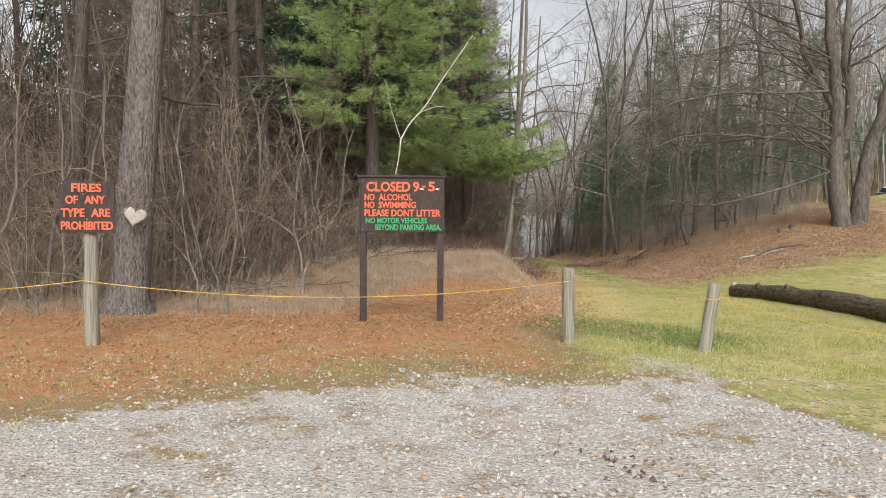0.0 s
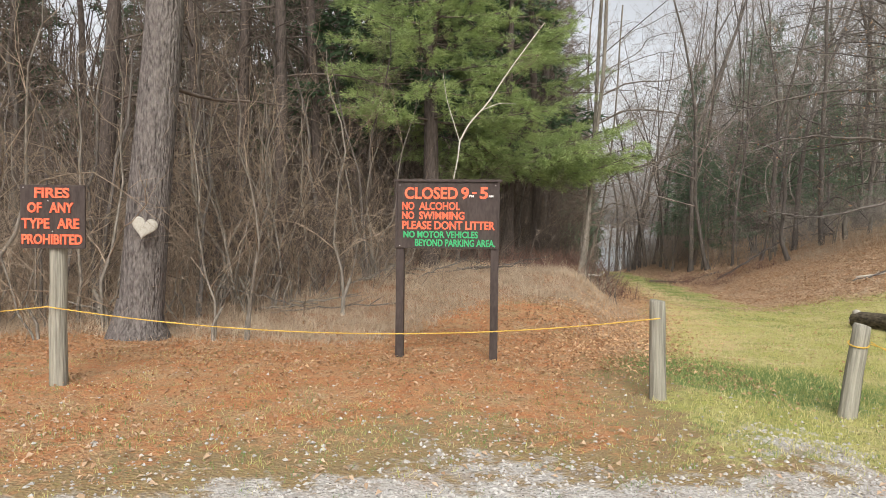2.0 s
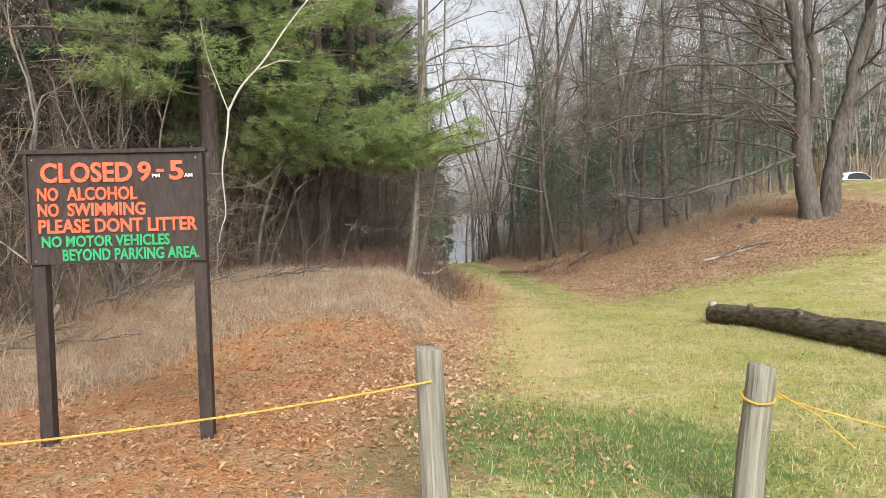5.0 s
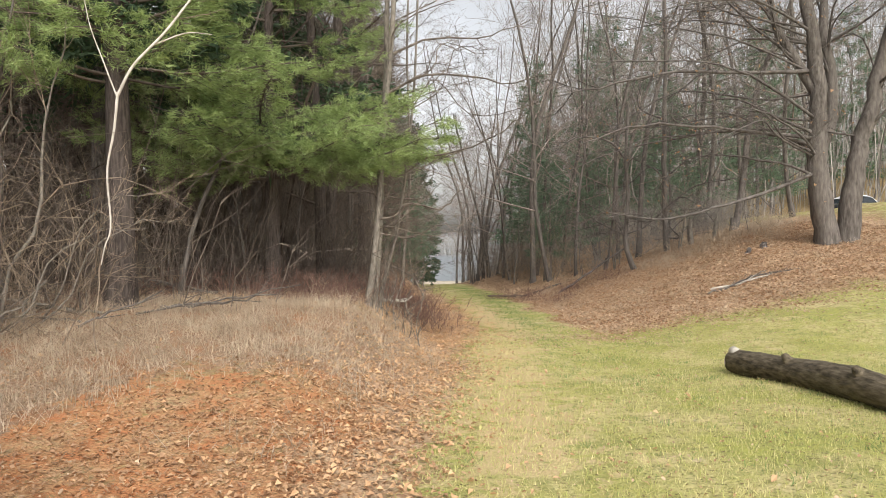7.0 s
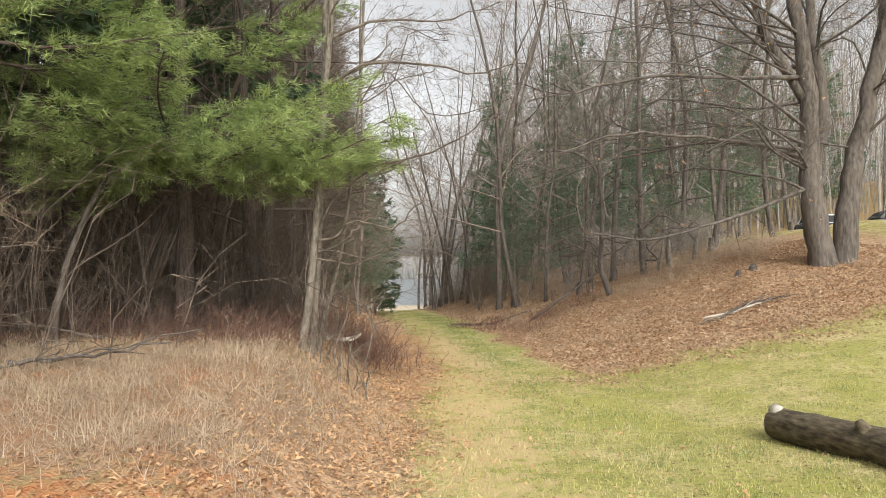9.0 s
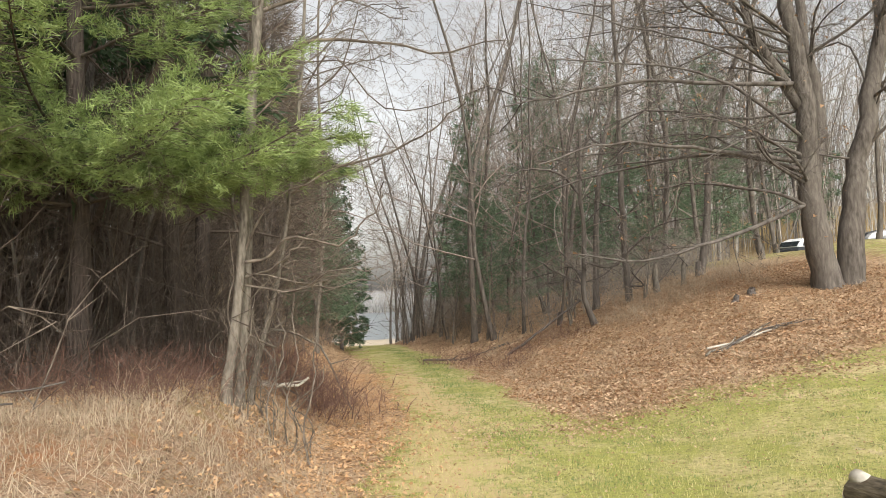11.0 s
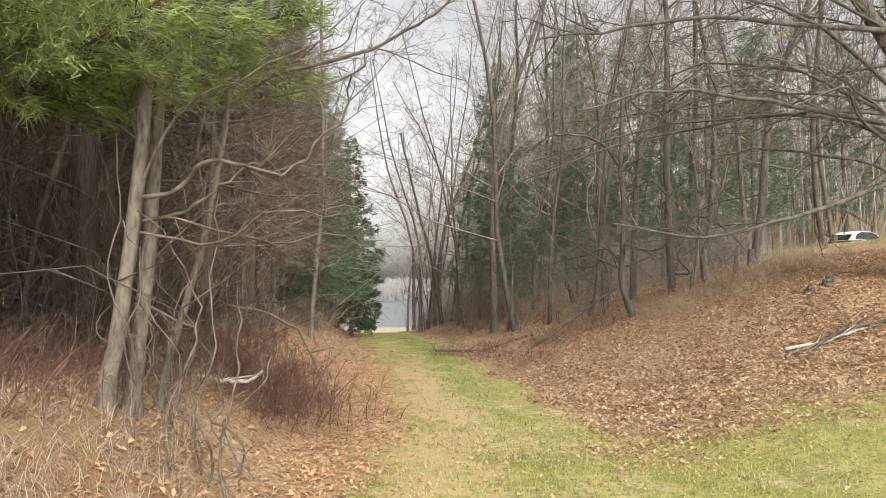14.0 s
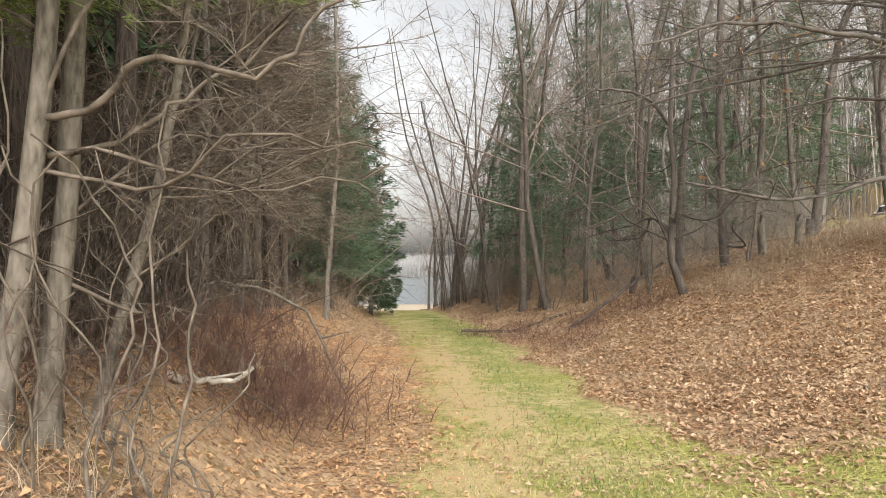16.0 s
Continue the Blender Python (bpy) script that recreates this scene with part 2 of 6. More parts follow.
def ground_material():
    """Gravel, lawn, leaf litter, red needles, dry straw, sand: zones come from two colour attributes, broken up by noise."""
    m = bpy.data.materials.new("ground_cover")
    m.use_nodes = True
    nd, ln = m.node_tree.nodes, m.node_tree.links
    p = nd["Principled BSDF"]
    p.inputs["Roughness"].default_value = 0.95
    p.inputs["Specular IOR Level"].default_value = 0.15
    tc = nd.new("ShaderNodeTexCoord")

    def noise_fac(scale, lo=0.35, hi=0.65, detail=5.0):
        nz = nd.new("ShaderNodeTexNoise")
        nz.inputs["Scale"].default_value = scale
        nz.inputs["Detail"].default_value = detail
        nz.inputs["Roughness"].default_value = 0.65
        ln.new(tc.outputs["Object"], nz.inputs["Vector"])
        mr = nd.new("ShaderNodeMapRange")
        mr.inputs["From Min"].default_value, mr.inputs["From Max"].default_value = lo, hi
        ln.new(nz.outputs["Fac"], mr.inputs["Value"])
        return mr.outputs["Result"]

    def mix(f, a, b):
        x = nd.new("ShaderNodeMix")
        x.data_type = "RGBA"
        for sock, val in (("Factor", f), ("A", a), ("B", b)):
            if isinstance(val, tuple):
                x.inputs[sock].default_value = (*val, 1)
            elif isinstance(val, float):
                x.inputs[sock].default_value = val
            else:
                ln.new(val, x.inputs[sock])
        return x.outputs["Result"]

    def cells(scale, a, b, c):
        v = nd.new("ShaderNodeTexVoronoi")
        v.inputs["Scale"].default_value = scale
        ln.new(tc.outputs["Object"], v.inputs["Vector"])
        sep = nd.new("ShaderNodeSeparateColor")
        ln.new(v.outputs["Color"], sep.inputs["Color"])
        return mix(sep.outputs["Green"], mix(sep.outputs["Red"], a, b), c)

    fine, mid, big = noise_fac(60.0), noise_fac(9.0), noise_fac(0.9)
    gravel = mix(mid, cells(44.0, (0.26, 0.245, 0.225), (0.70, 0.68, 0.65), (0.47, 0.45, 0.42)), cells(70.0, (0.40, 0.36, 0.32), (0.24, 0.215, 0.19), (0.55, 0.52, 0.48)))
    gravel = mix(noise_fac(2.4, 0.5, 0.66), gravel, mix(fine, (0.30, 0.235, 0.165), cells(60.0, (0.20, 0.15, 0.105), (0.50, 0.46, 0.41), (0.30, 0.23, 0.16))))
    lawn = mix(noise_fac(11.0, 0.4, 0.7), mix(noise_fac(0.9, 0.42, 0.62), (0.34, 0.345, 0.10), (0.58, 0.48, 0.27)), cells(60.0, (0.10, 0.115, 0.04), (0.47, 0.40, 0.19), (0.23, 0.25, 0.08)))
    lawn = mix(noise_fac(2.6, 0.52, 0.68), lawn, mix(fine, (0.17, 0.22, 0.065), (0.36, 0.33, 0.12)))
    lawn = mix(noise_fac(22.0, 0.58, 0.65), lawn, (0.15, 0.115, 0.055))
    leaf = mix(big, cells(15.0, (0.43, 0.27, 0.16), (0.60, 0.42, 0.27), (0.20, 0.12, 0.075)), cells(19.0, (0.48, 0.32, 0.195), (0.29, 0.185, 0.115), (0.57, 0.43, 0.28)))
    red = mix(noise_fac(1.6, 0.45, 0.7), mix(mid, mix(fine, (0.50, 0.205, 0.09), (0.31, 0.125, 0.06)), mix(noise_fac(25.0), (0.48, 0.25, 0.125), (0.37, 0.235, 0.115))), cells(55.0, (0.38, 0.24, 0.13), (0.20, 0.12, 0.075), (0.50, 0.38, 0.22)))
    dry = mix(mid, mix(fine, (0.36, 0.26, 0.17), (0.14, 0.092, 0.062)), cells(45.0, (0.32, 0.20, 0.13), (0.12, 0.075, 0.055), (0.46, 0.34, 0.24)))
    dry = mix(noise_fac(1.4, 0.48, 0.64), dry, mix(mid, (0.36, 0.18, 0.095), (0.22, 0.13, 0.08)))
    red = mix(noise_fac(30.0, 0.6, 0.66), red, (0.11, 0.062, 0.04))
    gravel = mix(noise_fac(26.0, 0.58, 0.65), gravel, (0.13, 0.11, 0.09))
    gravel = mix(noise_fac(1.3, 0.56, 0.7), gravel, mix(mid, (0.36, 0.24, 0.18), (0.50, 0.45, 0.40)))
    leaf = mix(noise_fac(14.0, 0.56, 0.64), leaf, (0.13, 0.082, 0.054))
    dry = mix(noise_fac(26.0, 0.58, 0.66), dry, (0.10, 0.065, 0.045))
    sand = mix(mid, (0.55, 0.47, 0.36), (0.47, 0.40, 0.31))
    deep = mix(fine, (0.11, 0.19, 0.065), (0.20, 0.26, 0.09))
    straw = mix(noise_fac(4.0), mix(fine, (0.58, 0.46, 0.26), (0.44, 0.36, 0.17)), (0.50, 0.39, 0.22))
    c = mix(mid, mix(fine, (0.33, 0.245, 0.145), (0.19, 0.14, 0.08)), mix(fine, (0.27, 0.24, 0.10), (0.35, 0.21, 0.11)))
    for attr, covers in (("zone_a", (leaf, dry, lawn)), ("zone_b", (red, gravel, sand)), ("zone_c", (deep, straw, None))):
        at = nd.new("ShaderNodeVertexColor")
        at.layer_name = attr
        sep = nd.new("ShaderNodeSeparateColor")
        ln.new(at.outputs["Color"], sep.inputs["Color"])
        for ch, cover in zip(("Red", "Green", "Blue"), covers):
            if cover is None:
                continue
            ad = nd.new("ShaderNodeMath")
            ad.operation = "ADD"
            ln.new(sep.outputs[ch], ad.inputs[0])
            nz = noise_fac({"Red": 6.0, "Green": 4.0, "Blue": 5.0}[ch], 0.3, 0.7, 8.0)
            ln.new(nz, ad.inputs[1])
            mr = nd.new("ShaderNodeMapRange")
            mr.inputs["From Min"].default_value, mr.inputs["From Max"].default_value = 0.85, 1.15
            ln.new(ad.outputs[0], mr.inputs["Value"])
            c = mix(mr.outputs["Result"], c, cover)
    ln.new(c, p.inputs["Base Color"])
    v = nd.new("ShaderNodeTexVoronoi")
    v.inputs["Scale"].default_value = 40.0
    ln.new(tc.outputs["Object"], v.inputs["Vector"])
    b = nd.new("ShaderNodeBump")
    b.inputs["Strength"].default_value = 0.9
    b.inputs["Distance"].default_value = 0.014
    ln.new(v.outputs["Distance"], b.inputs["Height"])
    ln.new(b.outputs["Normal"], p.inputs["Normal"])
    return m


M_GROUND = ground_material()

# ---- the lie of the land ----


def sm(a, b, x):
    u = np.clip((np.asarray(x, float) - a) / (b - a), 0, 1)
    return u * u * (3 - 2 * u)


def path_x(y):
    """The middle of the mown path."""
    u = np.asarray(y, float) - 16.5
    return 3.9 + 0.128 * u - 0.0007 * np.clip(u, 0, 43.5) ** 2 - 0.061 * np.maximum(u - 43.5, 0) - 0.045 * np.maximum(u - 21, 0)


def wob(x, y, s, seed=0.0):
    """Soft unevenness from a few sines, about -1 to 1."""
    x, y = np.asarray(x, float) * s + seed, np.asarray(y, float) * s - seed * 1.7
    return (np.sin(x * 1.3 + 2.1 * np.sin(y * 0.7)) + np.sin(y * 1.7 + 1.4 * np.sin(x * 1.1 + 1)) + np.sin((x + y) * 2.9 + 2)) / 3


def ground_z(x, y):
    x, y = np.asarray(x, float), np.asarray(y, float)
    base = -0.46 * sm(9, 20, y) - 0.028 * np.maximum(y - 17, 0) * sm(15, 24, y)
    base = np.where(y > 54, -1.496 - 4.0 * sm(48, 104, y) + 4.0 * sm(48, 104, 54) - 0.006 * (y - 54), base)
    base = np.maximum(base, -9.0)
    fade = 1 - sm(62, 118, y)
    r = x - path_x(y) - 2.3
    rise = 0.35 * np.clip(r, 0, 6) + 0.22 * np.clip(r - 6, 0, 7) + 0.03 * np.clip(r - 13, 0, 60)
    rise = rise * sm(13, 33, y) - 0.12 * sm(1.0, 2.6, x) * (1 - sm(9.5, 14, y)) * sm(3, 8, y)
    rise = rise + 15 * sm(50, 100, y + 0.1 * np.maximum(r, 0)) * sm(7, 40, r)
    l = path_x(y) - 1.9 - x
    bank = (1.0 * sm(-0.3, 1.4, l) + 0.03 * np.clip(l, 0, 40)) * sm(11.5, 19.5, y)
    rough = 0.05 * wob(x, y, 0.8) * sm(9, 20, y) + 0.012 * wob(x, y, 3.1, 4)
    return base + (rise + bank) * fade + rough


def zones(x, y):
    """How much of each ground cover lies at (x, y)."""
    x, y = np.asarray(x, float), np.asarray(y, float)
    n1, n2 = wob(x, y, 0.9, 2), wob(x, y, 2.3, 7)
    r = x - path_x(y)
    edge = 6.75 - 0.55 * np.maximum(-1.2 - x, 0) + 0.40 * n1 + 0.22 * n2 - 4.0 * np.maximum(x - 1.7 - 0.2 * n2, 0)
    gravel = 1 - sm(edge - 0.7, edge + 0.6, y)
    gravel = gravel * (1 - 0.45 * sm(0.35, 0.7, wob(x, y, 1.6, 11)))
    gravel = np.maximum(gravel, 0.7 * np.exp(-(((x - 1.6) / 0.5) ** 2 + ((y - 7.4) / 0.6) ** 2)))
    left_edge = np.minimum(0.85 + 0.21 * np.maximum(y - 8.6, 0), path_x(y) - 0.7 - 0.04 * np.maximum(y - 25, 0)) + 0.2 * n2 + 0.15 * n1
    lawn = sm(left_edge - 0.4, left_edge + 0.6, x) * sm(edge - 0.3, edge + 0.7, y)
    leaf_r = sm(1.3, 2.3, r + 0.35 * n1) * sm(21.0, 23.4, y + 0.45 * n1 + 0.2 * n2 - 0.05 * (x - 8))
    lawn = lawn * (1 - leaf_r)
    top = sm(12.5, 14.5, r) * sm(25, 28, y)
    lawn = np.maximum(lawn * (1 - sm(56, 60, y)) * (1 - sm(2.5, 4, r) * sm(24, 27, y)), 0.62 * top * (1 - sm(50, 54, y)))
    leaf_r = leaf_r * (1 - top)
    dry = sm(10.6, 11.8, y + 0.4 * n1 + 0.06 * x - 3.7 * sm(-2.8, -0.4, x)) * (1 - sm(left_edge - 1.5, left_edge - 0.2, x)) * (1 - 0.9 * sm(18.2, 20.6, y + 0.6 * n1 - 1.2 * sm(1.2, 2.2, x)))
    strip = np.exp(-((x - (left_edge - 0.55)) / 0.8) ** 2) * sm(8.8, 13, y)
    woods = sm(18.5, 21.5, y) * (1 - sm(left_edge - 1.4, left_edge - 0.4, x))
    leaf = np.clip(np.maximum.reduce([leaf_r, strip, 0.8 * woods]), 0, 1) * (1 - sm(96, 104, y) * (1 - sm(14, 26, np.abs(r))))
    red = sm(edge - 0.4, edge + 1.6, y) * (1 - sm(11.2, 12.8, y + 0.3 * n2 - 3.2 * sm(-2.8, -0.6, x))) * (1 - sm(left_edge - 1.1, left_edge + 0.1, x + 0.3 * n1)) * (0.8 + 0.2 * n2)
    sand = sm(58, 66, y) * (1 - sm(5, 9, np.abs(r + 1)))
    sand = np.maximum(sand, sm(100, 106, y)) * (1 - sm(160, 200, y))
    deep = np.exp(-(((x - 2.1) / 1.3) ** 2 + ((y - 9.9 + 0.2 * (x - 2)) / 1.1) ** 2) ** 2) * (0.85 + 0.15 * n2)
    straw = 0.72 * np.exp(-((x - (left_edge + 0.75)) / 0.75) ** 2) * sm(10, 13, y) * (1 - sm(30, 40, y)) * (1 - leaf_r)
    return dict(straw=straw, gravel=gravel, lawn=lawn, leaf=leaf, dry=dry * 0.9, red=np.clip(red, 0, 1), sand=sand, deep=deep)


# ---- mesh helpers ----


def fast_mesh(name, verts, faces, mat=None, smooth=True):
    """A mesh from arrays: verts (n, 3), faces (m, 3 or 4)."""
    verts, faces = np.asarray(verts, np.float32), np.asarray(faces, np.int32)
    me = bpy.data.meshes.new(name)
    k = faces.shape[1]
    me.vertices.add(len(verts))
    me.vertices.foreach_set("co", verts.ravel())
    me.loops.add(faces.size)
    me.loops.foreach_set("vertex_index", faces.ravel())
    me.polygons.add(len(faces))
    me.polygons.foreach_set("loop_start", np.arange(0, faces.size, k, dtype=np.int32))
    me.polygons.foreach_set("use_smooth", np.full(len(faces), smooth))
    me.update(calc_edges=True)
    me.validate()
    if mat:
        me.materials.append(mat)
    return me


def child(name, me, parent, label=""):
    ob = new(name, me)
    ob.parent = parent
    if label:
        tagged(ob, label)
    return ob


def part(name, bm, mat, parent, label="", smooth=False):
    me = bpy.data.meshes.new(name)
    bm.to_mesh(me)
    bm.free()
    me.materials.append(mat)
    if smooth:
        for f in me.polygons:
            f.use_smooth = True
    return child(name, me, parent, label)


def box_bm(sx, sy, sz, at=(0, 0, 0), bevel=0.004):
    bm = bmesh.new()
    bmesh.ops.create_cube(bm, size=1.0)
    bmesh.ops.scale(bm, vec=(sx, sy, sz), verts=bm.verts)
    if bevel:
        bmesh.ops.bevel(bm, geom=bm.edges[:], offset=bevel, segments=2, affect="EDGES", profile=0.5)
    bmesh.ops.translate(bm, vec=at, verts=bm.verts)
    return bm


class Tubes:
    """Collects tapered tubes into one mesh."""

    def __init__(self):
        self.v, self.f, self.n = [], [], 0

    def add(self, pts, radii, sides):
        pts = np.asarray(pts, float)
        m = len(pts)
        t = np.empty_like(pts)
        t[1:-1] = pts[2:] - pts[:-2]
        t[0], t[-1] = pts[1] - pts[0], pts[-1] - pts[-2]
        t /= np.linalg.norm(t, axis=1)[:, None] + 1e-9
        ref = np.array((1.0, 0.13, 0.07)) if abs(t[0, 0]) < 0.8 else np.array((0.1, 1.0, 0.05))
        a = np.cross(t, ref)
        a /= np.linalg.norm(a, axis=1)[:, None] + 1e-9
        b = np.cross(t, a)
        ang = np.arange(sides) * (2 * math.pi / sides)
        rr = np.asarray(radii, float)[:, None, None]
        ring = pts[:, None, :] + rr * (np.cos(ang)[None, :, None] * a[:, None, :] + np.sin(ang)[None, :, None] * b[:, None, :])
        self.v.append(ring.reshape(-1, 3))
        i = np.arange(m - 1)[:, None] * sides + np.arange(sides)[None, :]
        j = np.arange(m - 1)[:, None] * sides + (np.arange(sides)[None, :] + 1) % sides
        q = np.stack((i, j, j + sides, i + sides), axis=-1).reshape(-1, 4) + self.n
        self.f.append(q)
        self.n += m * sides

    def mesh(self, name, mat):
        return fast_mesh(name, np.concatenate(self.v), np.concatenate(self.f), mat)


def turned(rng, d, angle):
    """A unit vector at that angle (radians) from d, any way round."""
    d = d / (np.linalg.norm(d) + 1e-9)
    s = rng.normal(size=3)
    s -= d * s.dot(d)
    s /= np.linalg.norm(s) + 1e-9
    return d * math.cos(angle) + s * math.sin(angle)


SIDES = (9, 4, 3, 3, 3)
SEGS = (10, 6, 3, 1, 1)


def grow(rng, out, p, d, length, r, level, last, counts, wobble=0.16, rise=0.05, first=0.25, ratio=0.5, spread=(0.6, 1.15), tip=0.25, thin=0.42, least=0.0034):
    """A limb with its side limbs. out: one Tubes per level."""
    n = SEGS[min(level, 4)]
    pts, rad = [np.array(p, float)], [r]
    d = np.array(d, float)
    for i in range(n):
        d = d + rng.normal(size=3) * wobble
        d[2] += rise
        d /= np.linalg.norm(d)
        pts.append(pts[-1] + d * length / n)
        rad.append(r * (1 - (1 - tip) * (i + 1) / n))
    out[min(level, len(out) - 1)].add(pts, rad, SIDES[min(level, 4)])
    if level >= last:
        return pts
    for _ in range(counts[level]):
        f = first + (1 - first) * rng.random() ** 0.9
        i = min(int(f * n), n - 1)
        u = f * n - i
        q = pts[i] * (1 - u) + pts[i + 1] * u
        ax = pts[i + 1] - pts[i]
        cd = turned(rng, ax, rng.uniform(*spread))
        cl = length * ratio * (1.15 - 0.75 * f) * rng.uniform(0.6, 1.2)
        grow(rng, out, q, cd, cl, max(rad[i] * thin * (1.1 - 0.4 * f), least), level + 1, last, counts, max(wobble * 1.3, 0.16), rise, 0.15, 0.62, spread, 0.3, 0.45, least)
    return pts


def blades(rng, x, y, height, width, lean=0.35, bend=True, z=None):
    """Upright blades at the given places: bent strips of three points' width, joined."""
    n = len(x)
    z = ground_z(x, y) if z is None else z
    a = rng.uniform(0, 2 * math.pi, n)
    h = height * rng.uniform(0.5, 1.3, n)
    w = width * rng.uniform(0.6, 1.3, n)
    la = rng.uniform(0, 2 * math.pi, n)
    ld = np.abs(rng.normal(0, lean, n)) * h
    base = np.stack((x, y, z - 0.01), 1)
    side = np.stack((np.cos(a) * w, np.sin(a) * w, np.zeros(n)), 1) * 0.5
    lean_v = np.stack((np.cos(la) * ld, np.sin(la) * ld, h), 1)
    if not bend:
        v = np.stack((base - side, base + side, base + lean_v), 1).reshape(-1, 3)
        f = np.arange(3 * n).reshape(-1, 3)
        return v, f
    mid = base + lean_v * np.array((0.35, 0.35, 0.6))
    tip = base + lean_v
    v = np.stack((base - side, base + side, mid + side * 0.7, mid - side * 0.7, tip + side * 0.15, tip - side * 0.15), 1).reshape(-1, 3)
    o = np.arange(n)[:, None] * 6
    f = np.concatenate((o + np.array((0, 1, 2, 3)), o + np.array((3, 2, 4, 5))))
    return v, f


def scatter(rng, n, x0, x1, y0, y1, weight):
    """Up to n places in a rectangle, kept by weight(x, y) from 0 to 1."""
    x, y = rng.uniform(x0, x1, n), rng.uniform(y0, y1, n)
    keep = rng.random(n) < weight(x, y)
    return x[keep], y[keep]


# ---- ground, lake, far shore ----
def spaced(bands):
    out = []
    for a, b, step in bands:
        out += list(np.arange(a, b, step))
    return np.array(out + [bands[-1][1]])


gx = spaced([(-900, -100, 100), (-100, -30, 5), (-30, -10, 1.0), (-10, 14, 0.2), (14, 30, 0.6), (30, 100, 5), (100, 900, 100)])
gy = spaced([(-900, -60, 120), (-60, -4, 4), (-4, 28, 0.2), (28, 60, 0.6), (60, 140, 2), (140, 400, 20), (400, 1500, 110)])
GX, GY = np.meshgrid(gx, gy)
GZ = ground_z(GX, GY)
hill = sm(310, 420, GY) * 8 * (0.75 + 0.25 * wob(GX, GY, 0.012))
GZ = GZ + hill
nx, ny = len(gx), len(gy)
ii = (np.arange(ny - 1)[:, None] * nx + np.arange(nx - 1)[None, :]).ravel()
g_me = fast_mesh("ground", np.stack((GX.ravel(), GY.ravel(), GZ.ravel()), 1), np.stack((ii, ii + 1, ii + nx + 1, ii + nx), 1), M_GROUND)
zn = zones(GX.ravel(), GY.ravel())
for layer, keys in (("zone_a", ("leaf", "dry", "lawn")), ("zone_b", ("red", "gravel", "sand")), ("zone_c", ("deep", "straw", "straw"))):
    col = np.ones((nx * ny, 4), np.float32)
    for i, k in enumerate(keys):
        col[:, i] = zn[k]
    g_me.color_attributes.new(layer, "FLOAT_COLOR", "POINT").data.foreach_set("color", col.ravel())
ground = tagged(new("ground", g_me), "uneven ground of gravel, red needles, lawn and leaf litter", "ground", kind="structure")

water_me = fast_mesh("water", [(-900, 130, -5.8), (900, 130, -5.8), (900, 700, -5.8), (-900, 700, -5.8)], [(0, 1, 2, 3)], M_WATER)
tagged(new("water", water_me), "pale grey lake under an overcast sky", "lake", kind="structure")

# ---- signs, posts, rope, log ----


def gz(x, y):
    return float(ground_z(x, y))


def lettering(text, mat, parent, x, z, width, height, y, label=""):
    """A line of raised capitals, fitted into width and height, its lower left corner at (x, z) on a board facing -y."""
    cu = bpy.data.curves.new("lettering", "FONT")
    cu.body = text
    cu.offset = 0.027
    cu.extrude = 0.012
    cu.resolution_u = 3
    tmp = new("lettering", cu)
    me = bpy.data.meshes.new_from_object(tmp.evaluated_get(bpy.context.evaluated_depsgraph_get()))
    bpy.data.objects.remove(tmp)
    co = np.empty(len(me.vertices) * 3, np.float32)
    me.vertices.foreach_get("co", co)
    co = co.reshape(-1, 3)
    lo, hi = co.min(0), co.max(0)
    u = (co - lo) / np.maximum(hi - lo, 1e-6)
    out = np.stack((x + u[:, 0] * width, y - 0.004 + (1 - u[:, 2]) * 0.010 - 0.006, z + u[:, 1] * height), 1)
    me.vertices.foreach_set("co", out.astype(np.float32).ravel())
    me.materials.clear()
    me.materials.append(mat)
    me.update()
    return child("lettering", me, parent, label)


def screws(parent, spots, y):
    for x, z in spots:
        bm = bmesh.new()
        bmesh.ops.create_uvsphere(bm, u_segments=8, v_segments=5, radius=0.006)
        bmesh.ops.scale(bm, vec=(1, 0.5, 1), verts=bm.verts)
        bmesh.ops.translate(bm, vec=(x, y, z), verts=bm.verts)
        part("screw", bm, M_METAL, parent, smooth=True)


